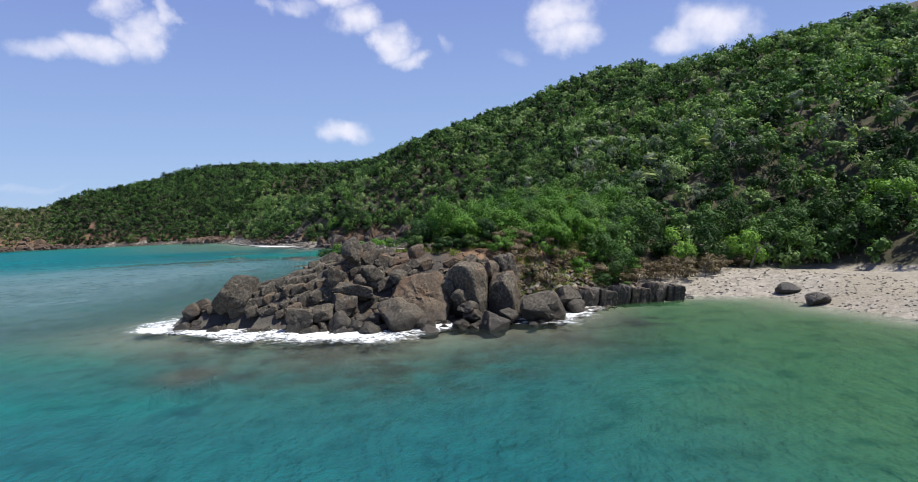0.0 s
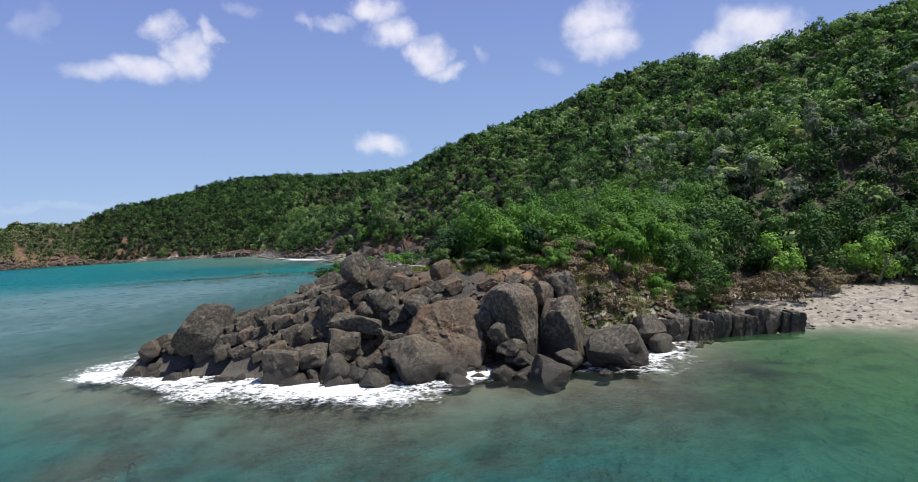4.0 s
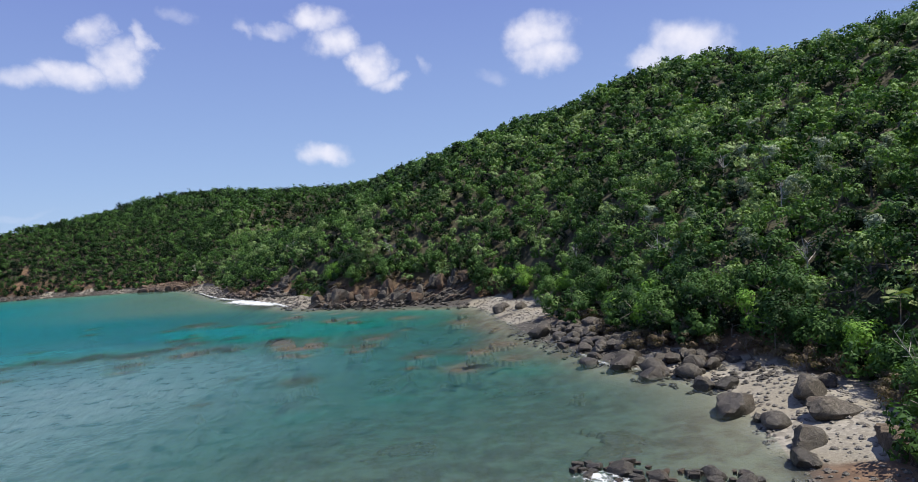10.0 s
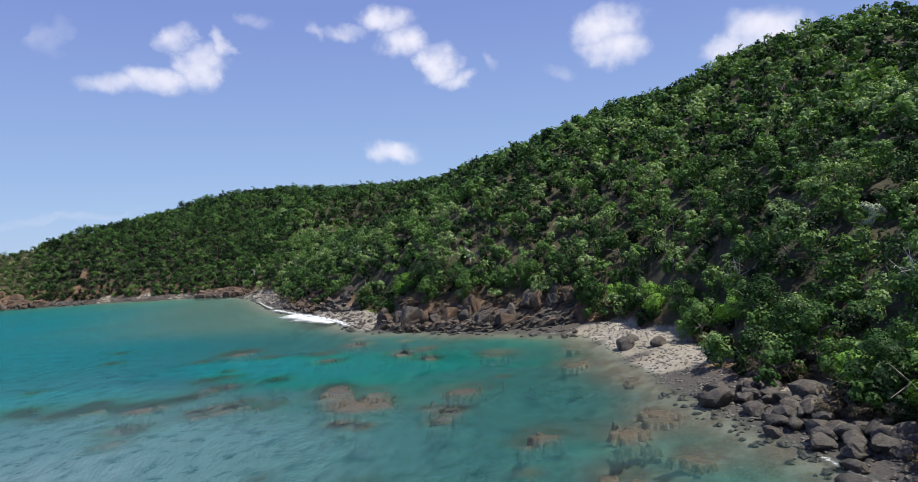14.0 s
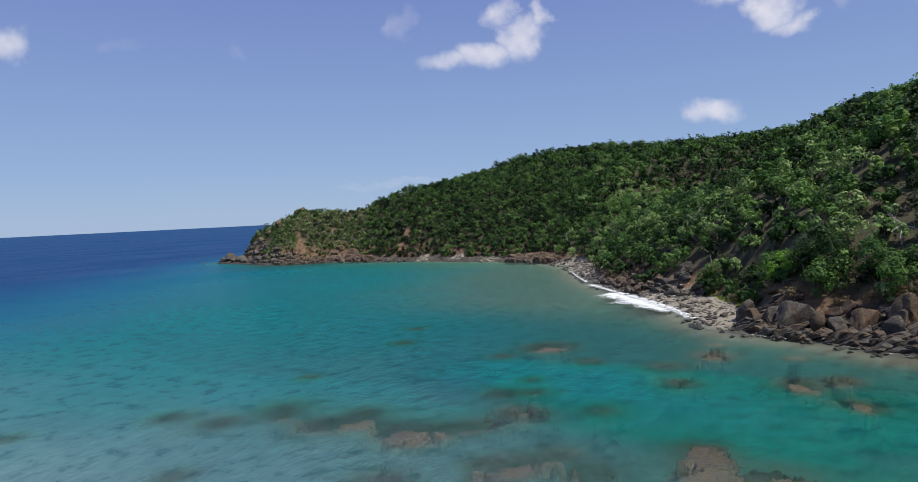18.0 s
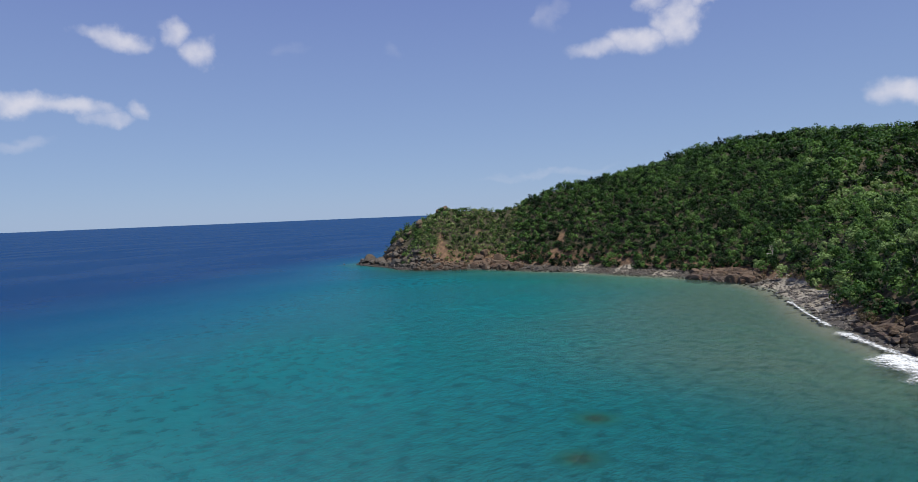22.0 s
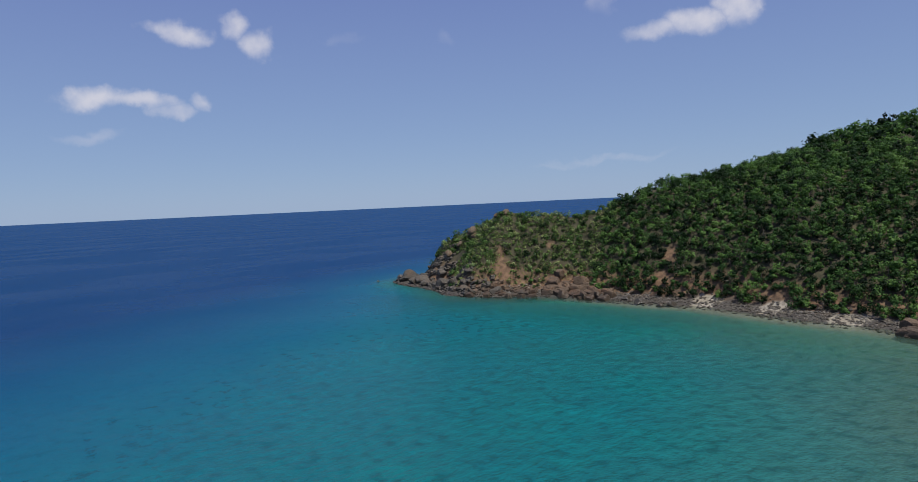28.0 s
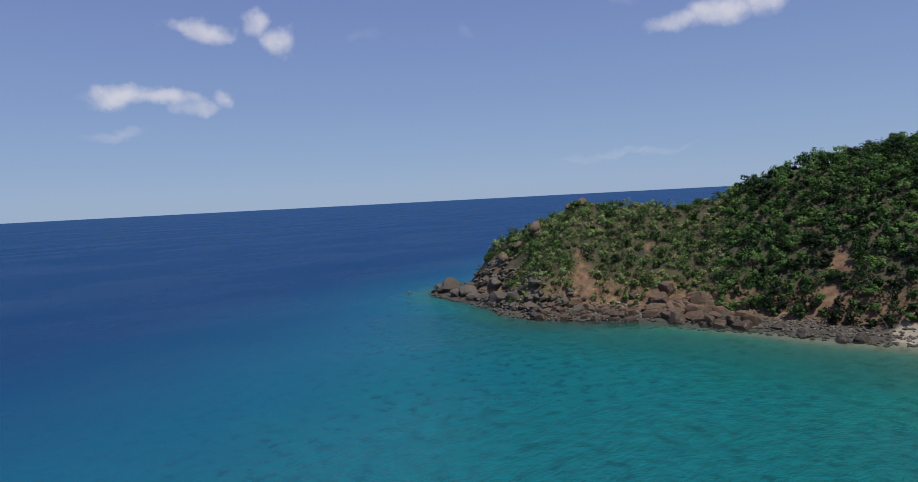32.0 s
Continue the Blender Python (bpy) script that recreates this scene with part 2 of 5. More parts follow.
M_LEAF = leaf_material("forest_leaves", (0.004, 0.012, 0.004), (0.031, 0.075, 0.020), (0.090, 0.168, 0.042), (0.20, 0.275, 0.115))
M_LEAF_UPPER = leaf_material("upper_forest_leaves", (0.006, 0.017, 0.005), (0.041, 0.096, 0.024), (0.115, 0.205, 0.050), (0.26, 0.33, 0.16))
M_LEAF_LIGHT = leaf_material("bright_leaves", (0.007, 0.021, 0.005), (0.047, 0.118, 0.018), (0.125, 0.25, 0.037), (0.23, 0.35, 0.08))
M_SCRUB = leaf_material("scrub_leaves", (0.02, 0.042, 0.012), (0.066, 0.115, 0.032), (0.125, 0.18, 0.055), (0.22, 0.25, 0.11))
M_DRY = leaf_material("dry_leaves", (0.05, 0.036, 0.022), (0.105, 0.08, 0.05), (0.16, 0.13, 0.085), (0.2, 0.2, 0.11))
M_SILVER = leaf_material("silvery_leaves", (0.07, 0.095, 0.06), (0.15, 0.19, 0.125), (0.27, 0.31, 0.23), (0.42, 0.45, 0.37))
M_GRASS = leaf_material("grass", (0.07, 0.10, 0.02), (0.16, 0.21, 0.05), (0.26, 0.3, 0.08), (0.36, 0.34, 0.14))


def bark_material(name, a, b):
    m, nt, p, _ = material(name)
    w = place_of(nt)
    n = noise_at(nt, w, 7, 5)
    nt.links.new(ramp(nt, n, (0.3, a), (0.7, b)), p.inputs["Base Color"])
    p.inputs["Roughness"].default_value = 0.9
    bump(nt, p, n, 0.03)
    return m


M_BARK = bark_material("bark", (0.07, 0.055, 0.042), (0.19, 0.165, 0.14))
M_DEAD = bark_material("bleached_wood", (0.22, 0.2, 0.175), (0.45, 0.42, 0.38))


def ground_material():
    m, nt, p, _ = material("ground")
    w = place_of(nt)
    attrs = {}
    for key in ("inland", "bare", "sandy", "clean_sand", "crag"):
        attrs[key] = nt.nodes.new("ShaderNodeAttribute")
        attrs[key].attribute_name = key
    inland, bare, sandy, clean = attrs["inland"], attrs["bare"], attrs["sandy"], attrs["clean_sand"]
    big, mid, small = noise_at(nt, w, 0.11, 5), noise_at(nt, w, 0.7, 5, 0.6), noise_at(nt, w, 5.5, 5, 0.65)
    sand = ramp(nt, small, (0.3, (0.14, 0.122, 0.09)), (0.7, (0.27, 0.24, 0.186)))
    vor = add(nt, "ShaderNodeTexVoronoi", Scale=2.6)
    nt.links.new(w, vor.inputs["Vector"])
    cob = blend(nt, 0.5, ramp(nt, vor.outputs["Color"], (0.1, (0.11, 0.1, 0.088)), (0.9, (0.38, 0.35, 0.3))), sand)
    beach = blend(nt, stretch(nt, big, 0.42, 0.56), sand, cob)
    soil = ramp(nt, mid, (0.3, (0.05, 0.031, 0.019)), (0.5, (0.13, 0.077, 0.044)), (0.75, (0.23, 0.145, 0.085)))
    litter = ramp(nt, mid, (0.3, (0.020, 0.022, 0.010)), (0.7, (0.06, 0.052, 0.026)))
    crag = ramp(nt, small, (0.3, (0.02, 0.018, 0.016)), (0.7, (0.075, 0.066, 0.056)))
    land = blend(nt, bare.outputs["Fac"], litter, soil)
    land = blend(nt, attrs["crag"].outputs["Fac"], land, crag)
    land = blend(nt, stretch(nt, calc(nt, "ADD", sandy.outputs["Fac"], calc(nt, "MULTIPLY", mid, 0.5)), 0.55, 0.95), land, beach)
    reef = ramp(nt, small, (0.3, (0.04, 0.033, 0.024)), (0.7, (0.16, 0.118, 0.08)))
    clump = noise_at(nt, w, 0.45, 5, 0.6)
    reefy = nt.nodes.new("ShaderNodeAttribute")
    reefy.attribute_name = "reefy"
    cover = calc(nt, "ADD", calc(nt, "MULTIPLY", big, 0.3), calc(nt, "MULTIPLY", clump, 0.7))
    cover = calc(nt, "MULTIPLY", stretch(nt, cover, 0.38, 0.58), reefy.outputs["Fac"])
    spots = stretch(nt, noise_at(nt, w, 0.5, 3, 0.55), 0.50, 0.74, 0.0, 0.85)
    cover = calc(nt, "SUBTRACT", calc(nt, "MAXIMUM", cover, spots), clean.outputs["Fac"], True)
    silt = blend(nt, clean.outputs["Fac"], (0.17, 0.165, 0.122), (0.32, 0.315, 0.235))
    bed = blend(nt, cover, silt, reef)
    col = blend(nt, stretch(nt, inland.outputs["Fac"], -2.5, 0.3), bed, land)
    nt.links.new(col, p.inputs["Base Color"])
    p.inputs["Roughness"].default_value = 0.95
    bump(nt, p, calc(nt, "ADD", small, calc(nt, "MULTIPLY", mid, 2.0)), 0.06)
    return m


def water_material():
    m, nt, p, out = material("sea_water")
    nt.nodes.remove(p)
    w = place_of(nt)
    depth = nt.nodes.new("ShaderNodeAttribute")
    depth.attribute_name = "depth"
    d = depth.outputs["Fac"]
    bed = nt.nodes.new("ShaderNodeAttribute")
    bed.attribute_name = "bed"
    # light scattered in the water: dull over reef, turquoise over pale sand, blue where it is deep
    far = calc(nt, "DIVIDE", d, 16.0, True)
    dull = ramp(nt, far, (0.0, (0.058, 0.062, 0.046)), (0.08, (0.058, 0.085, 0.074)), (0.18, (0.026, 0.104, 0.096)), (0.32, (0.010, 0.108, 0.122)), (0.55, (0.003, 0.090, 0.172)), (0.75, (0.002, 0.064, 0.160)), (1.0, (0.003, 0.040, 0.136)))
    lit = ramp(nt, far, (0.0, (0.06, 0.09, 0.065)), (0.1, (0.008, 0.125, 0.092)), (0.24, (0.004, 0.148, 0.122)), (0.38, (0.003, 0.145, 0.170)), (0.58, (0.002, 0.098, 0.184)), (0.75, (0.002, 0.066, 0.162)), (1.0, (0.003, 0.040, 0.136)))
    body = blend(nt, bed.outputs["Fac"], dull, lit)
    silt = nt.nodes.new("ShaderNodeAttribute")
    silt.attribute_name = "silt"
    cloudy = calc(nt, "MULTIPLY", silt.outputs["Fac"], stretch(nt, noise_at(nt, w, 0.045, 4), 0.3, 0.7, 0.7, 1.0))
    body = blend(nt, cloudy, body, (0.165, 0.255, 0.285))
    green = nt.nodes.new("ShaderNodeAttribute")
    green.attribute_name = "green"
    body = blend(nt, green.outputs["Fac"], body, (0.044, 0.122, 0.050))
    shoal = nt.nodes.new("ShaderNodeAttribute")
    shoal.attribute_name = "shoal"
    body = blend(nt, shoal.outputs["Fac"], body, (0.105, 0.150, 0.112))
    weedy = nt.nodes.new("ShaderNodeAttribute")
    weedy.attribute_name = "weedy"
    body = blend(nt, calc(nt, "MULTIPLY", weedy.outputs["Fac"], stretch(nt, noise_at(nt, w, 0.3, 5, 0.6), 0.36, 0.6)), body, (0.034, 0.048, 0.042))
    mottle = ramp(nt, noise_at(nt, w, 0.46, 5, 0.55), (0.34, (0.55, 0.7, 0.72)), (0.45, (0.98, 0.98, 0.98)), (0.66, (1.14, 1.12, 1.1)))
    body = blend(nt, stretch(nt, d, 6.0, 11.0, 1.0, 0.15), body, blend(nt, 1.0, body, mottle, "MULTIPLY"))
    body = blend(nt, 1.0, body, (0.84, 0.84, 0.82), "MULTIPLY")
    murk = calc(nt, "SUBTRACT", 1.0, calc(nt, "POWER", 2.718, calc(nt, "DIVIDE", d, -3.3)))
    scat = add(nt, "ShaderNodeBsdfDiffuse")
    nt.links.new(body, scat.inputs["Color"])
    clear = add(nt, "ShaderNodeBsdfTransparent")
    nt.links.new(blend(nt, stretch(nt, d, 0.3, 4.0), (0.92, 0.97, 0.95), (0.3, 0.88, 0.86)), clear.inputs["Color"])
    inner = nt.nodes.new("ShaderNodeMixShader")
    nt.links.new(calc(nt, "MAXIMUM", calc(nt, "MAXIMUM", murk, cloudy), calc(nt, "MULTIPLY", green.outputs["Fac"], stretch(nt, d, 0.05, 0.9, 0.0, 0.85))), inner.inputs[0])
    nt.links.new(clear.outputs[0], inner.inputs[1])
    nt.links.new(scat.outputs[0], inner.inputs[2])
    gloss = add(nt, "ShaderNodeBsdfGlossy", Roughness=0.15, Color=(1, 1, 1, 1))
    fres = add(nt, "ShaderNodeFresnel", IOR=1.33)
    mapping = nt.nodes.new("ShaderNodeMapping")
    mapping.inputs["Rotation"].default_value[2], mapping.inputs["Scale"].default_value[0] = 1.2, 1.7
    nt.links.new(w, mapping.inputs["Vector"])
    v = mapping.outputs[0]
    waves = calc(nt, "ADD", calc(nt, "MULTIPLY", noise_at(nt, v, 0.14, 3), 1.0), calc(nt, "ADD", calc(nt, "MULTIPLY", noise_at(nt, v, 0.42, 4, 0.62), 1.4), calc(nt, "MULTIPLY", noise_at(nt, v, 1.6, 4, 0.65), 0.5)))
    b = add(nt, "ShaderNodeBump", Strength=0.75, Distance=0.5)
    nt.links.new(waves, b.inputs["Height"])
    soft = add(nt, "ShaderNodeBump", Strength=0.9, Distance=0.6)
    nt.links.new(waves, soft.inputs["Height"])
    for n in (gloss, fres):
        nt.links.new(b.outputs[0], n.inputs["Normal"])
    nt.links.new(soft.outputs[0], scat.inputs["Normal"])
    gusts = stretch(nt, noise_at(nt, v, 0.012, 5, 0.6), 0.3, 0.7, 0.7, 1.2)
    top = nt.nodes.new("ShaderNodeMixShader")
    # a ruffled sea mirrors far less at a low angle than a flat one
    nt.links.new(calc(nt, "MULTIPLY", calc(nt, "MINIMUM", calc(nt, "MULTIPLY", fres.outputs[0], 0.65), 0.13), gusts), top.inputs[0])
    nt.links.new(inner.outputs[0], top.inputs[1])
    nt.links.new(gloss.outputs[0], top.inputs[2])
    nt.links.new(top.outputs[0], out.inputs["Surface"])
    return m


def foam_material():
    m, nt, p, out = material("sea_foam")
    w = place_of(nt)
    edge = nt.nodes.new("ShaderNodeAttribute")
    edge.attribute_name = "thick"
    vor = add(nt, "ShaderNodeTexVoronoi", Scale=1.9)
    vor.feature = "DISTANCE_TO_EDGE"
    warp = add(nt, "ShaderNodeTexNoise", Scale=1.6, Detail=6.0)
    nt.links.new(w, warp.inputs["Vector"])
    mixv = nt.nodes.new("ShaderNodeVectorMath")
    mixv.operation = "ADD"
    nt.links.new(w, mixv.inputs[0])
    nt.links.new(warp.outputs["Color"], mixv.inputs[1])
    nt.links.new(mixv.outputs[0], vor.inputs["Vector"])
    lace = stretch(nt, vor.outputs["Distance"], 0.0, 0.3, 1, 0)
    fac = calc(nt, "ADD", calc(nt, "MULTIPLY", lace, 0.26), calc(nt, "MULTIPLY", noise_at(nt, w, 1.1, 9, 0.72), 1.6))
    fac = calc(nt, "ADD", fac, calc(nt, "MULTIPLY", edge.outputs["Fac"], 1.15))
    fac = stretch(nt, fac, 1.36, 2.05)
    p.inputs["Base Color"].default_value, p.inputs["Roughness"].default_value = (0.66, 0.69, 0.7, 1), 0.7
    tr = add(nt, "ShaderNodeBsdfTransparent")
    mix = nt.nodes.new("ShaderNodeMixShader")
    nt.links.new(fac, mix.inputs[0])
    nt.links.new(tr.outputs[0], mix.inputs[1])
    nt.links.new(p.outputs[0], mix.inputs[2])
    nt.links.new(mix.outputs[0], out.inputs["Surface"])
    return m


M_GROUND, M_WATER, M_FOAM = ground_material(), water_material(), foam_material()


# ---------------------------------------------------------------- mesh helpers
def mesh_of(name, verts, faces, smooth=False):
    verts, faces = np.asarray(verts, np.float32), np.asarray(faces, np.int32)
    me = bpy.data.meshes.new(name)
    n, k = faces.shape
    me.vertices.add(len(verts))
    me.vertices.foreach_set("co", verts.ravel())
    me.loops.add(n * k)
    me.loops.foreach_set("vertex_index", faces.ravel())
    me.polygons.add(n)
    me.polygons.foreach_set("loop_start", np.arange(0, n * k, k, dtype=np.int32))
    me.polygons.foreach_set("use_smooth", np.full(n, smooth))
    me.update(calc_edges=True)
    return me


def attribute(me, name, values):
    me.attributes.new(name, "FLOAT", "POINT").data.foreach_set("value", np.asarray(values, np.float32))


def part(name, me, mat, parent=None, label=""):
    ob = new(name, me)
    if not me.materials:
        me.materials.append(mat)
    if parent:
        ob.parent = parent
    return tagged(ob, label)


def holder(name, at):
    ob = new(name)
    ob.location = at
    return ob


rng = np.random.default_rng(7)


def lattice(ix, iy, seed):
    v = np.sin(ix * 127.1 + iy * 311.7 + seed * 74.7) * 43758.5453
    return v - np.floor(v)


def vnoise(x, y, seed=0):
    ix, iy = np.floor(x), np.floor(y)
    fx, fy = x - ix, y - iy
    fx, fy = fx * fx * (3 - 2 * fx), fy * fy * (3 - 2 * fy)
    a, b = lattice(ix, iy, seed), lattice(ix + 1, iy, seed)
    c, d = lattice(ix, iy + 1, seed), lattice(ix + 1, iy + 1, seed)
    return a + (b - a) * fx + (c - a) * fy + (a - b - c + d) * fx * fy


def fbm(x, y, seed=0, octaves=4):
    total, amp = 0, 0.5
    for k in range(octaves):
        total = total + amp * (vnoise(x, y, seed + k) - 0.5)
        x, y, amp = x * 2.03 + 11.3, y * 2.03 + 5.7, amp * 0.55
    return total


def smooth(x, a, b):
    t = np.clip((x - a) / (b - a), 0, 1)
    return t * t * (3 - 2 * t)


# ---------------------------------------------------------------- the lie of the land
BEACH = [(600, -90), (250, -70), (140, -10), (80, 20), (50, 40), (36, 50), (34, 55), (32, 59), (31, 65), (26, 68), (21, 69), (15, 67)]
ROCKY_POINT = [(11, 62), (7, 58), (2, 58), (-5, 56), (-9, 54.5), (-15, 57.5), (-22, 60), (-28, 62), (-27, 66), (-21, 69), (-15, 71.5), (-10, 75), (-5, 80.5), (-1, 86)]
COVE = [(0.5, 89), (4, 95), (6, 101), (7, 106), (8, 113), (9, 122), (6, 127), (2, 133), (0, 143), (-3, 152), (-4, 158), (-6, 168), (-8, 183), (-11, 196)]
FAR_SHORE = [(-22, 203), (-32, 206), (-40, 211), (-48, 213), (-54, 218), (-62, 233), (-72, 244), (-82, 257), (-92, 272), (-100, 286), (-111, 306), (-118, 313), (-127, 320), (-143, 324), (-160, 325), (-180, 328), (-200, 325), (-218, 322)]
HEADLAND = [(-230, 314), (-241, 306), (-250, 306), (-262, 311), (-284, 313), (-291, 317), (-293, 323), (-282, 337), (-264, 348), (-246, 358), (-240, 374)]
OUTER_COAST = [(-250, 400), (-272, 450), (-280, 520), (-230, 600), (60, 680), (300, 680), (600, 500)]
COAST = np.array(BEACH + ROCKY_POINT + COVE + FAR_SHORE + HEADLAND + OUTER_COAST, float)

# how high the slopes rise, and how steeply, place by place
CAPS = np.array([
    (60, 60, 60.1), (120, 60, 90.0), (60, 120, 60.0), (120, 130, 89.0), (35, 150, 45.6), (80, 190, 75.4), (150, 220, 87.7), (20, 210, 49.9),
    (60, 260, 89.1), (120, 320, 64.5), (-5, 270, 55.8), (30, 330, 66.4), (-40, 280, 40.3), (-20, 380, 55.4), (-60, 330, 19.5), (-80, 420, 44.0),
    (-90, 360, 15.0), (-130, 370, 45.5), (-160, 350, 44.5), (-150, 420, 47.2), (-200, 430, 44.0), (-190, 355, 39.6), (-218, 345, 50.0), (-225, 390, 28.6),
    (-240, 330, 56.8), (-270, 325, 60.6), (20, 90, 18.1), (0, 78, 9.1),
])
SLOPES = np.array([(60, 60, 0.70), (30, 130, 0.74), (20, 210, 1.12), (-30, 260, 1.13), (-70, 300, 0.78), (-130, 350, 0.92), (-190, 350, 1.45), (-215, 340, 1.32), (-240, 330, 1.40), (-270, 325, 1.50), (0, 78, 0.51), (10, 95, 0.62)])


def inland_of(x, y):
    best, inside = np.full(x.shape, 1e9), np.zeros(x.shape, bool)
    for (ax, ay), (bx, by) in zip(COAST, np.roll(COAST, -1, 0)):
        dx, dy = bx - ax, by - ay
        u = np.clip(((x - ax) * dx + (y - ay) * dy) / (dx * dx + dy * dy), 0, 1)
        best = np.minimum(best, np.hypot(x - ax - u * dx, y - ay - u * dy))
        if by != ay:
            inside ^= ((ay > y) != (by > y)) & (x < ax + (y - ay) * dx / dy)
    d = np.where(inside, best, -best)
    return d + 2.2 * fbm(x * 0.16, y * 0.16, 3, 3) * smooth(np.abs(d), 14, 0)


def weighted(x, y, table):
    total, weights = 0.0, 0.0
    for cx, cy, v in table:
        w = 1 / ((x - cx) ** 2 + (y - cy) ** 2 + 150.0) ** 1.7
        total, weights = total + w * v, weights + w
    return total / weights


# wider flats behind some beaches: x, y, reach, metres of flat
FLATS = [(50, 66, 24, 13), (30, 74, 9, 4), (11, 110, 12, 6), (-1, 180, 11, 5), (4, 160, 10, 3.5), (7, 148, 8, 3), (-7, 194, 8, 3), (-57, 228, 11, 5), (-104, 298, 10, 3), (-283, 319, 9, 4)]


def flat_extra(x, y):
    e = np.zeros_like(x)
    for cx, cy, r, wide in FLATS:
        e = np.maximum(e, wide * (1 - smooth(np.hypot(x - cx, y - cy), r * 0.6, r * 1.5)))
    return e


# crest of the rocky point
CREST = [(-28, 63, 1.0), (-21, 62.5, 2.6), (-18.7, 62.5, 3.2), (-16, 62.5, 4.3), (-13, 62.6, 5.4), (-10, 63, 6.1), (-4, 64, 6.4), (2, 66, 6.2), (8, 70, 6), (14, 78, 6)]


CREST_BACK = [(-13.5, 64.5, 5.1), (-10.5, 67.5, 5.5), (-5, 71, 5.8), (4, 79, 6.5), (12, 89, 8)]


def crest_height(x, y):
    z = np.zeros_like(x)
    for line in (CREST, CREST_BACK):
        for (ax, ay, az), (bx, by, bz) in zip(line, line[1:]):
            dx, dy = bx - ax, by - ay
            u = np.clip(((x - ax) * dx + (y - ay) * dy) / (dx * dx + dy * dy), 0, 1)
            far = np.hypot(x - ax - u * dx, y - ay - u * dy)
            z = np.maximum(z, (az + (bz - az) * u) * (1 - smooth(far, 0.8, 6.8)))
    return z


# coral patches near the surface
CORAL_COVE = [(-44.7, 168.3), (-39.7, 160.0), (-55.7, 160.3), (-62.4, 153.6), (-28.4, 164.5), (-35.0, 184.1), (-39.2, 187.7), (-50.2, 160.9), (-65.5, 161.6), (-69.4, 195.9), (-25.2, 185.1), (-39.1, 165.8),
              (-62.2, 166.5), (-72.2, 163.0), (-43.7, 164.1), (-37.0, 160.0), (-68.5, 197.4), (-49.4, 198.5), (-61.5, 191.0), (-64.4, 164.5), (-60.1, 170.8), (-54.1, 174.3), (-64.6, 175.8), (-89.9, 156.9)]
CORAL_BAY = [(-84.0, 157.7), (-81.5, 163.1), (-53.0, 191.3), (-49.9, 185.2), (-39.9, 189.0), (-75.1, 160.9), (-73.4, 165.6), (-40.2, 159.4), (-55.8, 159.5), (-15.0, 136.6), (-14.4, 175.7), (-44.0, 167.7), (-29.1, 155.9),
             (-8.3, 166.4), (-9.1, 152.2), (-19.8, 147.5), (-53.6, 163.4), (-34.1, 135.4), (-67.7, 163.1), (-8.5, 140.3), (-12.9, 146.4), (-61.2, 148.7), (-18.5, 41.8)]
CORAL = [(x, y, 1.3 + 1.9 * float(vnoise(np.array([x * 3.1]), np.array([y * 2.7]), 4)[0])) for x, y in CORAL_COVE + CORAL_BAY]
loose = np.random.default_rng(23)
CORAL += [(float(x), float(y), float(r)) for x, y, r in zip(loose.uniform(-100, -8, 30), loose.uniform(118, 205, 30), loose.uniform(0.5, 1.5, 30)) if x < -12 or y < 150]

# reefs that rise towards the surface
REEF_RISES = [(-47, 165, 11), (-61, 163, 10), (-38, 187, 5), (-30, 162, 6), (-10, 146, 9), (-10, 172, 8), (-67, 196, 5), (-49, 198, 4)]


def sea_depth(x, y, off):
    """Depth of the bed, off metres from the shore."""
    d = 1.6 * (1 - np.exp(-off / 9)) + 0.012 * off
    d = d + 3.4 * smooth(off, 4, 30) * smooth(y, 62, 48)
    d = d + 1.6 * smooth(x, -25, -60) * smooth(off, 5, 40)
    d = d + 1.9 * smooth(y, 100, 150) * smooth(off, 1.5, 11)
    west = -(x + 262 + (y - 228) * 0.45)
    d = d + 13 * smooth(west, -115, 110) + 20 * smooth(west, 40, 400) + 12 * smooth(y, 20, -150)
    pool = np.hypot((x + 49 + 0.4 * (y - 181)) / 24, (y - 181) / 11)
    d = d + 0.4 * smooth(pool, 1.25, 0.5)
    d = d + 0.7 * fbm(x * 0.12, y * 0.12, 9) * smooth(off, 1, 8)
    for cx, cy, r in REEF_RISES:
        d = d * (1 - 0.25 * np.exp(-((x - cx) ** 2 + (y - cy) ** 2) / r ** 2))
    keep = 1.0
    for cx, cy, r in CORAL:
        keep = keep * (1 - 0.6 * np.exp(-((x - cx) ** 2 + (y - cy) ** 2) / (0.95 * r + 0.6) ** 2))
    return np.maximum(d * np.maximum(keep, 0.3), np.minimum(d, 0.9))


def land_height(x, y, d=None):
    d = inland_of(x, y) if d is None else d
    cap, slope = weighted(x, y, CAPS), weighted(x, y, SLOPES)
    up = np.maximum(d - 5 - flat_extra(x, y), 0)
    z = np.clip(d, 0, 5) * 0.25 + np.clip(d - 5, 0, 10) * 0.03 + cap * (1 - np.exp(-slope * up / np.maximum(cap, 5)))
    z = np.maximum(z, crest_height(x, y))
    z = z + (1.4 * fbm(x * 0.09, y * 0.09, 21) + 0.5 * fbm(x * 0.5, y * 0.5, 22)) * smooth(d, 1, 14)
    return np.where(d > 0, z, -sea_depth(x, y, np.maximum(-d, 0)))


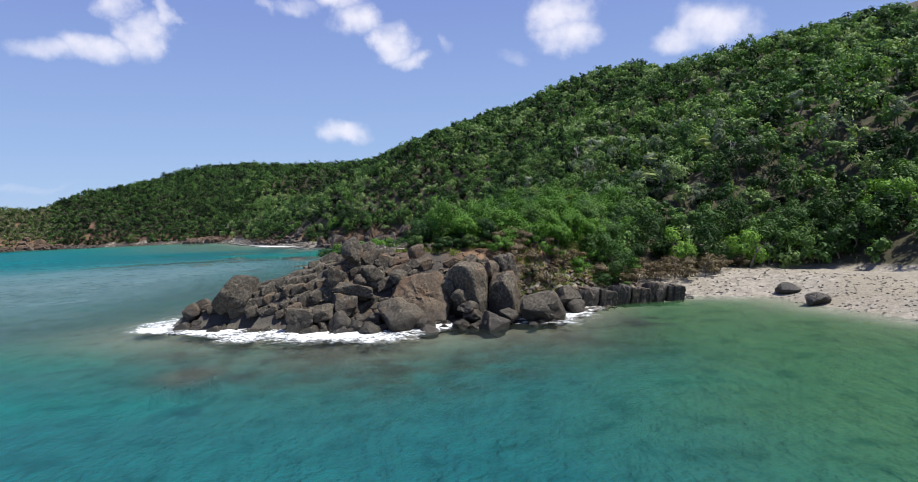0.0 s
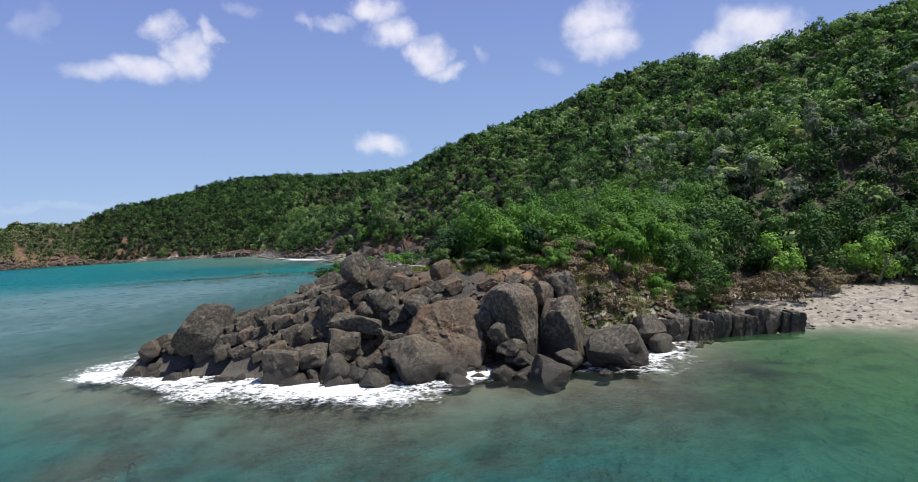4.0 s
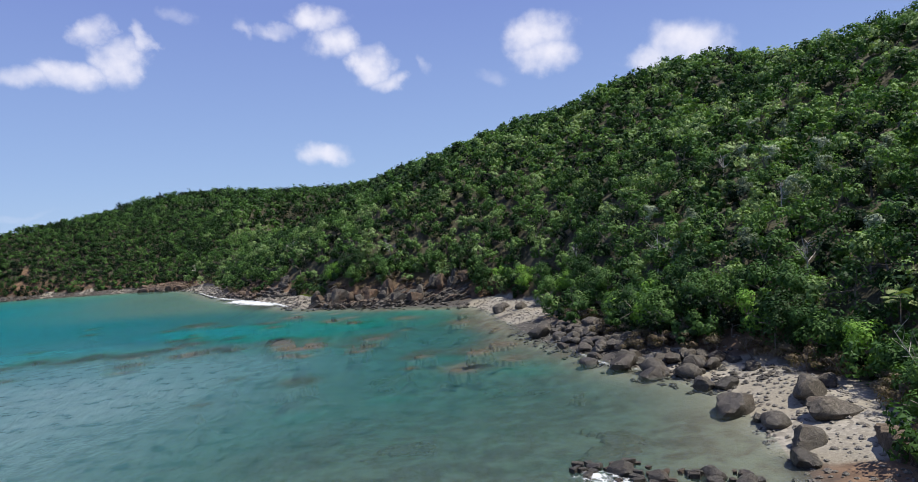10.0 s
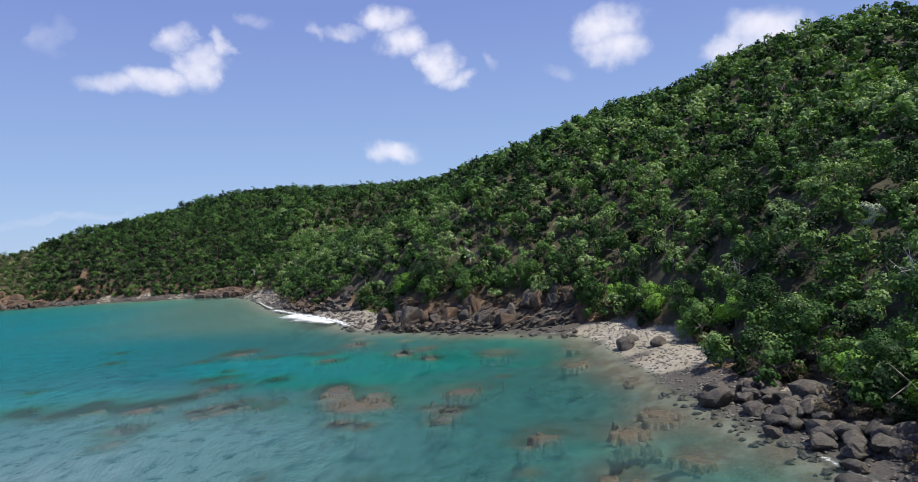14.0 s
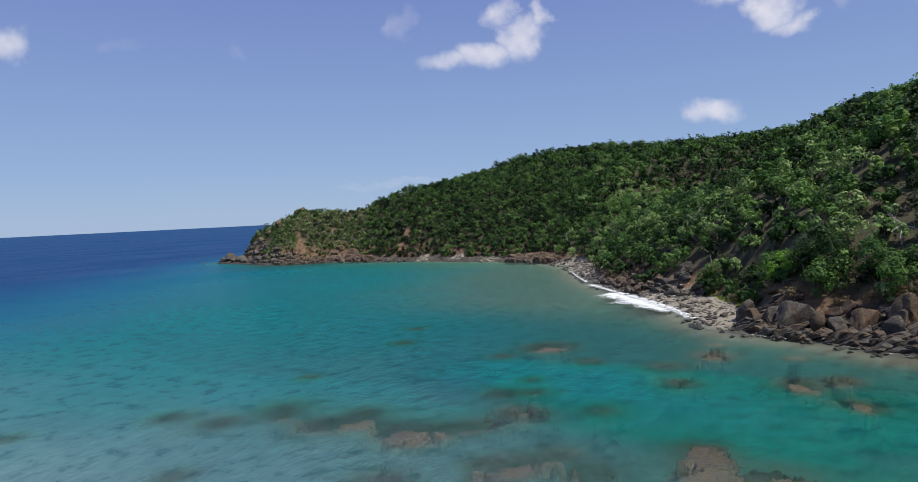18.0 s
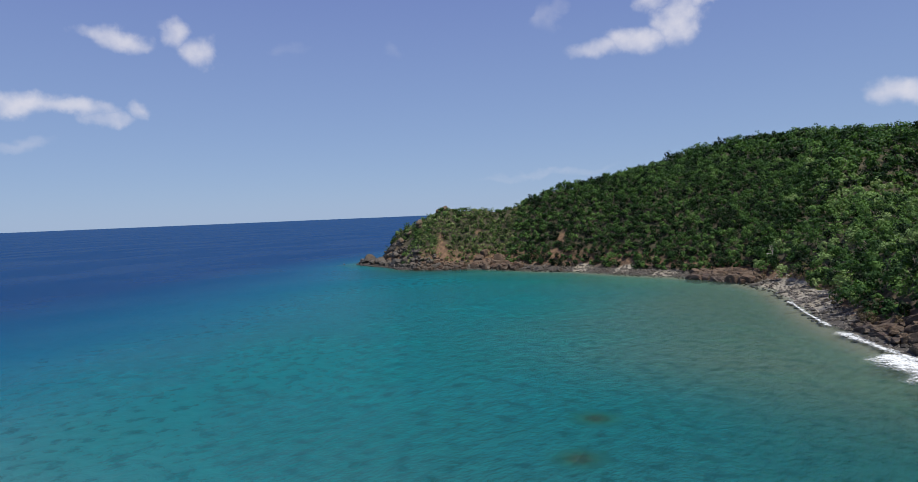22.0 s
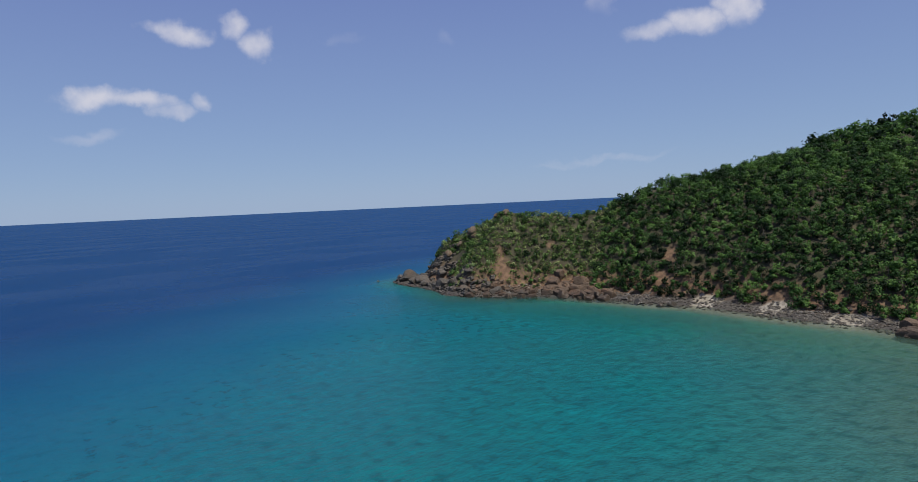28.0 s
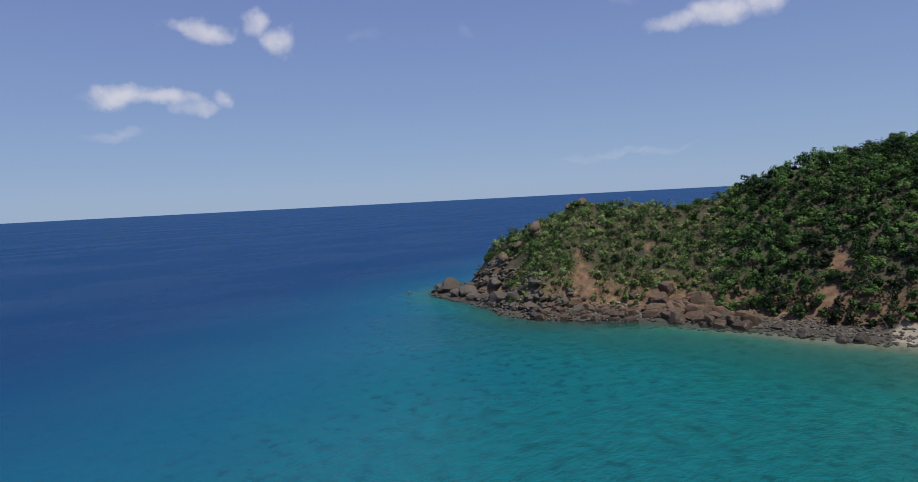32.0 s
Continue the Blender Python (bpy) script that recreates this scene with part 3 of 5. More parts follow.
def height_at(x, y):
    return float(land_height(np.array([float(x)]), np.array([float(y)]))[0])


def spaced(lo, hi, step, reach):
    """Even steps from lo to hi, and ever longer ones out to the reach on both sides."""
    core, grow, out = np.arange(lo, hi + step / 2, step), step, []
    while sum(out) < reach:
        grow *= 1.35
        out.append(grow)
    tail = np.cumsum(out)
    return np.r_[lo - tail[::-1], core, hi + tail]


def sheet(name, xs, ys):
    gx, gy = np.meshgrid(xs, ys)
    n, m = len(xs), len(ys)
    idx = np.arange(n * m).reshape(m, n)
    faces = np.stack([idx[:-1, :-1], idx[:-1, 1:], idx[1:, 1:], idx[1:, :-1]], -1).reshape(-1, 4)
    return gx.ravel(), gy.ravel(), faces


def spots(x, y, table):
    s = np.zeros_like(x)
    for cx, cy, r in table:
        s = np.maximum(s, 1 - smooth(np.hypot(x - cx, y - cy) + 5 * fbm(x * 0.2, y * 0.2, 31), r * 0.5, r * 1.3))
    return s


def scar(x, y):
    """Where bare brown earth shows through."""
    return spots(x, y, ((-195, 338, 1.2), (-195, 334, 1.2), (-237, 318.5, 3.2), (-230, 331, 1.4), (-223, 327, 2.0), (-241, 322, 1.6), (-16.4, 63.6, 2.6), (-10, 64.8, 2.4), (-5, 63.8, 2.4), (2, 64.2, 3.6), (10, 74, 5), (9, 96, 6), (8, 148, 3)))


BEACHES = [(48, 62, 26), (26, 74, 9), (20, 72, 5), (14, 69, 5), (10, 64, 4), (9, 104, 6), (10, 112, 8), (11, 121, 6), (7, 130, 4), (5, 150, 4), (-1, 172, 7), (-4, 184, 8), (-8, 195, 6), (-54, 222, 8), (-58, 231, 8),
           (-66, 241, 5), (-96, 284, 6), (-104, 297, 7), (-112, 310, 7), (-150, 327, 4), (-165, 329, 4), (-182, 330, 4)]


def sandy(x, y, d):
    return spots(x, y, BEACHES) * smooth(d - flat_extra(x, y), 6.8, 4.8)


gx, gy, faces = sheet("ground", spaced(-310, 76, 1.25, 12000), spaced(36, 352, 1.25, 12000))
gd = inland_of(gx, gy)
gz = land_height(gx, gy, gd)
ground_mesh = mesh_of("ground", np.stack([gx, gy, gz], -1), faces, True)
attribute(ground_mesh, "inland", gd)
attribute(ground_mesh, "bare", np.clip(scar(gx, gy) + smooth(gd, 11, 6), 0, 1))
attribute(ground_mesh, "sandy", sandy(gx, gy, gd))
# dark shore rock; on the point it also paints shade into gaps between blocks
attribute(ground_mesh, "crag", smooth(gd + 3 * fbm(gx * 0.4, gy * 0.4, 61) - 3 * smooth(gx, 10, 4) * smooth(gy, 66, 62), 6, 3.5) * (1 - scar(gx, gy)))
pool = np.hypot((gx + 49 + 0.4 * (gy - 181)) / 24, (gy - 181) / 11)
REEFS = [(-47, 165, 15), (-62, 163, 14), (-66, 196, 9), (-48, 198, 6), (-33, 199, 6), (-37, 186, 5), (-11, 176, 6), (-7, 158, 7), (-6, 142, 8), (-6, 132, 8), (-10, 95, 12), (-4, 110, 10),
         (-8, 49, 11), (4, 50, 10), (-18, 52, 10), (12, 53, 8), (-3, 43, 8), (-75, 160, 10), (-28, 158, 8),
         (-20, 100, 15), (-12, 108, 13), (-24, 120, 12), (-6, 121, 9), (-16, 88, 10), (-16, 138, 9), (-12, 166, 13), (-5, 150, 9), (-15, 186, 9), (-24, 174, 8), (-22, 148, 9), (-60, 214, 8), (-72, 228, 9)]
mounds = np.zeros_like(gx)
for x, y, r in CORAL:
    mounds = np.maximum(mounds, np.exp(-((gx - x) ** 2 + (gy - y) ** 2) / (1.7 * r + 1.0) ** 2))
attribute(ground_mesh, "reefy", np.maximum(spots(gx, gy, REEFS), mounds))
attribute(ground_mesh, "clean_sand", np.clip(smooth(pool, 1.3, 0.7) - 1.6 * mounds + 0.25 * smooth(gx, 12, 26) * smooth(gy, 80, 60), 0, 1))
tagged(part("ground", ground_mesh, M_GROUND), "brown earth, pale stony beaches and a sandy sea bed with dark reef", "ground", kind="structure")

wx, wy, faces = sheet("water", spaced(-312, 45, 0.95, 12000), spaced(24, 336, 0.95, 12000))
water_mesh = mesh_of("water", np.stack([wx, wy, 0 * wx], -1), faces, True)
wd = inland_of(wx, wy)
column = np.where(wd < 0, sea_depth(wx, wy, np.maximum(-wd, 0)), 0.0)
for x, y, r in CORAL:
    column = column * (1 - 0.6 * np.exp(-((wx - x) ** 2 + (wy - y) ** 2) / (0.9 * r) ** 2))
attribute(water_mesh, "depth", column)
wpool = np.hypot((wx + 49 + 0.4 * (wy - 181)) / 24, (wy - 181) / 11) + 0.5 * fbm(wx * 0.1, wy * 0.1, 15)
wbed = smooth(wpool, 1.15, 0.85) + 0.75 * smooth(wx, -62, -120) * smooth(-wd, 6, 40) + 0.15 * smooth(wy, 58, 35) * smooth(wx, 5, -15) + 0.65 * smooth(fbm(wx * 0.035, wy * 0.06, 16), 0.02, 0.14)
attribute(water_mesh, "bed", np.clip(wbed, 0, 1))
haze_off = np.hypot((wx + 62) / 1.25, wy - 106) + 40 * fbm(wx * 0.02, wy * 0.02, 41)
attribute(water_mesh, "silt", np.clip(0.85 * (1 - smooth(haze_off, 20, 106)) + 0.25 * smooth(wd, -10, -1) * smooth(wy, 60, 100) * smooth(wx, 8, -4), 0, 0.88) * smooth(wpool, 0.9, 1.5) * (0.12 + 0.88 * smooth(wx, -20, -58)) * (0.35 + 0.65 * smooth(wy, 180, 130)))
attribute(water_mesh, "green", 0.9 * smooth(wx + 0.1 * (wy - 40) + 10 * fbm(wx * 0.07, wy * 0.07, 43), 0, 19) * smooth(wy, 72, 62) * smooth(wy, -30, 10))
attribute(water_mesh, "shoal", 0.8 * smooth(-wd + 16 * fbm(wx * 0.03, wy * 0.03, 47), 66, 4) * smooth(wx, -190, -120) * smooth(wx, -40, -66) * smooth(wy, 205, 235))
attribute(water_mesh, "weedy", spots(wx, wy, [(-8, 49, 11), (4, 51, 9), (-18, 52, 10), (-3, 44, 8), (10, 54, 7), (-14, 43, 6)]))
tagged(part("water", water_mesh, M_WATER), "clear turquoise sea turning deep blue offshore", "sea", kind="structure")


# ---------------------------------------------------------------- rocks
def rock_mesh(name, seed, blocky=0.0, subdivisions=3, cuts=()):
    """A boulder about one metre across: a ball cut by planes, with worn edges and a rough skin."""
    r = np.random.default_rng(seed)
    bm = bmesh.new()
    bmesh.ops.create_icosphere(bm, subdivisions=subdivisions, radius=1.0)
    co = np.array([v.co[:] for v in bm.verts])
    planes = r.normal(size=(11, 3))
    planes /= np.linalg.norm(planes, axis=1)[:, None]
    reach = r.uniform(0.55, 0.9, 11)
    if blocky:
        box = np.array([(1, 0, 0), (-1, 0, 0), (0, 1, 0), (0, -1, 0), (0, 0, 1), (0, 0, -1)], float) + r.normal(size=(6, 3)) * 0.12
        planes, reach = np.r_[box, planes[:4]], np.r_[r.uniform(0.6, 0.8, 6), r.uniform(0.75, 0.95, 4)]
    if cuts:
        planes = np.array([c[:3] for c in cuts], float)
        planes /= np.linalg.norm(planes, axis=1)[:, None]
        reach = np.array([c[3] for c in cuts])
    along = np.maximum(co @ planes.T, 1e-3)
    cut = np.minimum(reach / along, 1.3)
    k = 75.0 if blocky else 30.0
    radius = -np.log(np.exp(-k * cut).sum(1) + np.exp(-k * (1.22 if blocky else 1.05))) / k
    for v, c, rad in zip(bm.verts, co, radius):
        p = Vector(c)
        rough = noise.fractal(p * 1.5 + Vector((seed, 0, 0)), 0.75, 2.1, 6) * 0.095
        step = abs(noise.noise(p * 3.3 + Vector((0, seed, 0)))) * 0.045
        v.co = p * (rad + rough - step) * 0.64
    me = bpy.data.meshes.new(name)
    for f in bm.faces:
        f.smooth = True
    bm.normal_update()
    for e in bm.edges:
        e.smooth = e.calc_face_angle(0) < 0.42
    bm.to_mesh(me)
    bm.free()
    return me


ROCKS = [rock_mesh("boulder", 10 + k, 0.0, 3) for k in range(9)]
GREAT_ROCKS = [rock_mesh("boulder", 10 + k, 0.0, 4) for k in range(9)]
BLOCKS = [rock_mesh("rock_block", 40 + k, 1.0, 3) for k in range(8)]
BIG_BLOCKS = [rock_mesh("rock_block", 60 + k, 1.0, 4) for k in range(4)]
ROCK_SETS = {}


def rock_with(mesh, mat):
    key = (mesh.name, mat.name)
    if key not in ROCK_SETS:
        me = mesh.copy()
        me.materials.append(mat)
        ROCK_SETS[key] = me
    return ROCK_SETS[key]


def boulder(name, x, y, z, size, mat, label, group="", turn=None, tilt=(0, 0), variant=None, blocky=False, parent=None, category="boulder", great=False):
    """size: width, depth and height; z: the middle of the boulder."""
    meshes = BIG_BLOCKS if blocky and parent is None else BLOCKS if blocky else GREAT_ROCKS if great else ROCKS
    me = rock_with(meshes[(int(rng.integers(99)) if variant is None else variant) % len(meshes)], mat)
    ob = new(name, me)
    ob.location = (x, y, z)
    ob.rotation_euler = (radians(tilt[0]), radians(tilt[1]), rng.uniform(0, 6.28) if turn is None else radians(turn))
    ob.scale = size
    if parent:
        ob.parent = parent
        return ob
    return tagged(ob, label, category, group)


# the great boulders of the rocky point: x, y, z, width, depth, height, turn, lean, block or not
POINT_BOULDERS = [
    (-10.4, 61.0, 6.7, 1.9, 1.8, 2.0, 20, 10, 0), (-21.6, 60.2, 3.3, 4.1, 3.2, 3.2, 30, -18, 0), (-14.7, 56.3, 1.1, 2.4, 2.2, 2.5, 10, 5, 1),
    (-12.6, 57.0, 1.5, 2.5, 2.2, 1.7, 50, 0, 0), (-10.6, 57.4, 2.1, 2.3, 2.0, 1.9, 15, 8, 1), (-10.2, 58.4, 3.3, 3.2, 2.4, 1.2, 5, 12, 1),
    (-11.9, 59.0, 4.1, 1.9, 1.8, 2.5, 0, 12, 1), (-5.8, 56.2, 1.1, 4.1, 3.4, 3.6, 40, 0, 0),
]
POINT_BOULDERS_EAST = [
    (2.4, 59.8, 4.3, 1.9, 1.6, 1.9, 0, 0, 0),
    (4.2, 60.3, 4.5, 1.8, 1.7, 2.9, 20, -15, 1), (-0.5, 57.2, 2.3, 1.6, 1.4, 1.4, 80, 0, 0), (0.2, 56.7, 1.4, 2.1, 1.7, 1.3, 10, 10, 0),
    (0.7, 56.1, 0.8, 1.6, 1.4, 1.0, 10, 0, 0), (7.2, 56.6, 0.9, 4.0, 3.0, 2.8, 35, 10, 0), (3.7, 56.4, 0.8, 2.1, 1.6, 1.3, 60, 0, 0),
    (2.6, 54.6, 0.1, 2.4, 1.7, 1.9, 30, 25, 1),
]
SMALL_POINT = [
    (-8.2, 56.0, 0.8, 1.7), (-9.6, 55.2, 0.3, 1.6), (-8.4, 54.5, 0.0, 2.0), (-11.0, 55.8, 0.6, 2.2), (9.6, 61.0, 1.4, 2.1), (-3.2, 54.2, 0.0, 1.5),
    (-3.7, 55.4, 0.4, 1.8), (-6.0, 59.2, 4.2, 1.5), (-8.7, 59.6, 4.5, 1.9), (-9.8, 59.0, 4.0, 1.2), (-1.5, 58.4, 3.1, 1.5),
    (12.0, 63.5, 0.8, 1.8), (10.5, 60.2, 0.6, 1.5), (5.5, 58.5, 1.0, 1.6), (-7.5, 61.5, 5.8, 1.4),
]
for x, y, z, w, dp, h, turn, lean, blk in POINT_BOULDERS + POINT_BOULDERS_EAST:
    boulder("boulder", x, y, z, (w * 0.98, dp, h * 0.98), M_ROCK, "large dark grey weathered boulder on the rocky point", "boulders of the rocky point", turn, (0, lean), blocky=bool(blk), great=True)


def shaped_rock(name, x, y, z, size, seed, cuts, mat, label, turn=0):
    """One great rock whose main faces are given: outward normals and how far out each lies."""
    ob = new(name, rock_with(rock_mesh(name, seed, 0.0, 5, cuts), mat))
    ob.location, ob.scale, ob.rotation_euler = (x, y, z), size, (0, 0, radians(turn))
    return tagged(ob, label, "boulder", "boulders of the rocky point")


# the tall boulder with its shaded face, the smaller one beside it, and the broad leaning slab
shaped_rock("boulder", 0.3, 58.6, 2.7, (4.3, 3.6, 5.6), 71, [(-0.62, -0.78, -0.3, 0.5), (0.97, -0.2, 0.12, 0.66), (0.15, -0.05, 1, 0.72), (-1, 0.2, 0.1, 0.8), (0, 1, 0, 0.8), (0, 0, -1, 0.9), (0.75, -0.65, 0.1, 0.74), (-0.7, 0.1, 0.75, 0.84), (0.6, 0.1, 0.8, 0.82)],
            M_ROCK, "tall dark boulder with an overhanging face on the rocky point")
shaped_rock("boulder", 3.5, 58.1, 2.2, (2.9, 2.7, 4.2), 73, [(-0.68, -0.72, -0.22, 0.52), (0.95, -0.25, 0.2, 0.62), (-0.15, -0.1, 1, 0.76), (-1, 0.1, 0.3, 0.74), (0, 1, 0, 0.8), (0, 0, -1, 0.9), (0.5, -0.5, 0.7, 0.78), (-0.6, -0.3, 0.72, 0.72)],
            M_ROCK, "dark upright boulder standing in the wash")
shaped_rock("rock_slab", -4.1, 58.0, 2.1, (6.2, 4.4, 5.8), 75, [(-0.08, -0.78, 0.62, 0.34), (0.9, -0.1, 0.45, 0.66), (-0.85, -0.1, 0.5, 0.62), (0, 1, -0.2, 0.5), (0.2, -0.5, -1, 0.8), (-0.2, 0.2, 1, 0.66), (1, -0.2, -0.2, 0.72), (-1, -0.2, -0.3, 0.74), (0.25, -0.75, 0.5, 0.37)],
            M_BROWN, "broad pitted brown-grey slab leaning against the rocky point")
for x, y, z, s in SMALL_POINT:
    boulder("boulder", x, y, z, (s, s * 0.9, s * 0.85), M_ROCK, "dark rounded boulder wedged among larger rocks", "boulders of the rocky point")

# jointed rock of the point, block by block
outcrop = holder("rock_outcrop", (-14, 61, 3))
tagged(outcrop, "jointed dark basalt outcrop sloping into the sea", "rock outcrop")
bpy.context.view_layer.update()
for u in np.arange(-27.5, 5.5, 1.02):
    for v in np.arange(54.6, 66.0, 0.86):
        x, y = u + 0.28 * (v - 60) + rng.normal() * 0.12, v + rng.normal() * 0.12
        z = height_at(x, y)
        if z < -0.3 or (x > -7 and rng.random() < 0.4) or (x > -9 and y > 62.0 and rng.random() < 0.6) or (x > -13 and y > 64.5):
            continue
        s = rng.uniform(0.72, 1.2) * (1.3 if rng.random() < 0.15 else 1.0)
        boulder("rock_block", x + 14, y - 61, z - 3 - s * 0.05, (s * 1.4, s * 1.1, s * rng.uniform(0.8, 1.25)), M_ROCK if rng.random() < (0.92 if x < -9 else 0.7) else M_BROWN, "", "", 22 + rng.normal() * 9, (rng.normal() * 7 - 8, rng.normal() * 6 - 16), None, True, outcrop)

COVE_BOULDERS = [
    (7.3, 120.5, 2.5), (6.8, 112.9, 4.0), (9.1, 119.3, 2.2), (12.9, 122.2, 1.7), (12.3, 111.4, 3.7), (11.2, 107.0, 3.6), (7.2, 103.2, 2.4), (5.7, 100.6, 2.0), (7.5, 108.1, 2.4),
    (7.1, 109.5, 1.4), (10.5, 141.1, 2.8), (8.5, 144.4, 2.3), (3.0, 132.0, 2.8), (4.7, 128.0, 2.9), (11.2, 133.5, 2.3), (1.7, 138.7, 2.1), (-3.2, 153.5, 3.4), (14.5, 113.1, 2.2),
    (12.4, 125.3, 1.6), (7.3, 133.8, 1.7), (11.0, 138.1, 1.6), (4.1, 141.3, 2.0), (2.1, 146.9, 1.9), (5.4, 138.6, 1.9), (1.5, 152.5, 2.3)]
COVE_BOULDERS_NORTH = [
    (-6.7, 181.9, 2.9), (-2.7, 179.0, 2.6), (1.4, 143.6, 2.2), (4.1, 149.6, 4.2), (7.3, 156.7, 3.0), (2.4, 130.6, 3.1), (9.4, 137.4, 2.9), (8.2, 141.9, 2.5), (5.8, 139.6, 1.8),
    (0.9, 136.7, 2.0), (10.7, 132.2, 2.6), (1.9, 150.2, 2.4), (2.1, 158.3, 2.1), (8.5, 154.2, 2.1), (11.1, 149.5, 2.4), (7.5, 129.6, 1.7), (-5.7, 184.9, 2.3), (0.5, 140.9, 2.3),
    (-0.4, 134.1, 2.4), (4.2, 126.2, 3.0), (1.0, 147.7, 2.6), (0.0, 155.3, 2.1), (10.1, 146.2, 3.0), (4.1, 147.1, 2.6), (6.3, 136.0, 2.3), (3.2, 157.4, 1.8), (8.2, 134.3, 2.3)]
ISLETS = [(-7.2, 102.8, 1.6), (-5.8, 101.6, 2.6), (-3.8, 100.2, 1.9), (-3.2, 97.6, 3.0), (-0.5, 100.3, 2.0), (0.6, 98.0, 2.7), (0.4, 95.4, 2.4), (1.8, 95.5, 1.3), (3.1, 95.9, 1.3),
          (-3.1, 88.1, 1.0), (-6.2, 89.6, 0.9)]
HEADLAND_BOULDERS = [
    (-282.4, 317.0, 6.0), (-288.0, 318.5, 5.0), (-273.6, 317.5, 6.5), (-278.0, 320.6, 5.0), (-259.0, 313.4, 6.0), (-252.8, 313.7, 4.8), (-244.9, 310.3, 4.0), (-247.3, 314.5, 3.6),
    (-264.2, 318.0, 5.0), (-235.7, 314.8, 3.6), (-207.7, 325.0, 2.6), (-195.3, 324.4, 3.2), (-190.0, 324.7, 2.4), (-200.4, 325.8, 2.3), (-187.6, 326.2, 3.0), (-212.3, 323.8, 2.5),
    (-235.6, 313.0, 3.0), (-229.1, 317.8, 3.0), (-296.0, 314.0, 1.6), (-276.4, 315.5, 3.8), (-265.6, 314.2, 3.5), (-269.0, 315.0, 4.2), (-285.0, 321.0, 5.0)]
for table, label, group, mat in (
        (COVE_BOULDERS, "dark grey rounded boulder on the stony cove beach", "cove boulders", M_BOULDER),
        (COVE_BOULDERS_NORTH, "dark grey boulder in the pile at the water's edge", "cove boulders", M_BOULDER),
        (HEADLAND_BOULDERS, "dark sea-worn boulder at the foot of the headland", "headland boulders", M_DARK)):
    for x, y, s in table:
        s *= 0.86
        h = s * rng.uniform(0.5, 0.8)
        boulder("boulder", x, y, max(height_at(x, y), -0.3) + h * 0.22, (s * 1.05, s * rng.uniform(0.7, 0.95), h), mat, label, group)
pile = np.random.default_rng(31)
for k in range(75):
    y = pile.uniform(124, 158)
    x = 8.6 - (y - 124) * 0.29 + pile.normal() * 2.0
    s = pile.uniform(0.9, 2.2)
    boulder("boulder", x, y, max(height_at(x, y), -0.2) + s * 0.18, (s * 1.1, s * 0.85, s * 0.7), M_BOULDER, "dark grey rounded boulder in the pile of the cove shore", "cove boulders")
shard = np.random.default_rng(83)
for x, y, s in ISLETS:
    boulder("islet_rock", x, y, 0.0, (s * 0.8, s * 0.6, s * 0.42), M_DARK, "jagged dark reef rock breaking the surface", "islet rocks", category="rock")
    for _ in range(7):
        a, r, q = shard.uniform(0, 6.28), s * shard.uniform(0.3, 0.75), shard.uniform(0.35, 0.85)
        boulder("islet_rock", x + r * math.cos(a) * 1.3, y + r * math.sin(a), 0.02, (q * 1.2, q * 0.8, q * 0.75), M_UMBER if q < 0.55 else M_DARK, "small jagged reef rock breaking the surface", "islet rocks", category="rock", blocky=True)
for x, y, s in ((32.5, 59.5, 2.0), (33.0, 65.5, 2.1), (21.5, 68.6, 2.4), (14, 66.5, 2.0)):
    boulder("boulder", x, y, max(height_at(x, y), 0) + 0.35, (s, s * 0.8, s * 0.65), M_BOULDER, "lone grey boulder on the sandy beach", "beach boulders")


def dist(x, y):
    return float(inland_of(np.array([x]), np.array([y]))[0])


def cliff(name, x0, y0, x1, y1, height, count, size, mat, label, lean=-15, deep=7.0, slab=1.0):
    """A broken rock face: blocks lying against the slope behind a line on the shore."""
    mx, my = (x0 + x1) / 2, (y0 + y1) / 2
    base = holder(name, (mx, my, 0))
    tagged(base, label, "cliff")
    run = math.degrees(math.atan2(y1 - y0, x1 - x0))
    nx, ny = -(y1 - y0), x1 - x0
    ln = math.hypot(nx, ny)
    if dist(mx + nx / ln * 4, my + ny / ln * 4) < dist(mx, my):
        nx, ny = -nx, -ny
    for k in range(count):
        u, v = rng.random(), rng.random()
        x, y = x0 + (x1 - x0) * u + nx / ln * v * deep, y0 + (y1 - y0) * u + ny / ln * v * deep
        z = max(height_at(x, y), -0.2)
        if z > height * (0.75 + 0.35 * math.sin(u * 11 + x0)):
            continue
        s = size * rng.uniform(0.5, 1.5)
        boulder("rock_block", x - mx, y - my, z + s * 0.12, (s * 1.5 * slab, s, s * rng.uniform(0.8, 1.3) / slab), mat, "", "", run + rng.normal() * 16, (rng.normal() * 12, rng.normal() * 8 + lean), None, True, base)
    return base


BLACK = "low black sea cliff of broken rock below the trees"
cliff("sea_cliff", -12, 202, -33, 206, 5.0, 300, 0.8, M_DARK, BLACK, 30, 8, 1.7)
cliff("sea_cliff", -33, 206, -50, 214.5, 5.0, 260, 0.8, M_DARK, BLACK, 30, 8, 1.7)
cliff("sea_cliff", -16, 203, -48, 213, 6.5, 130, 1.1, M_UMBER, "brown upper ledges of the low sea cliff", 30, 10, 1.6)
cliff("sea_cliff", -60, 237, -72, 249, 6.0, 90, 1.2, M_DARK, "black rock face behind the stony beach", 20, 9, 1.4)
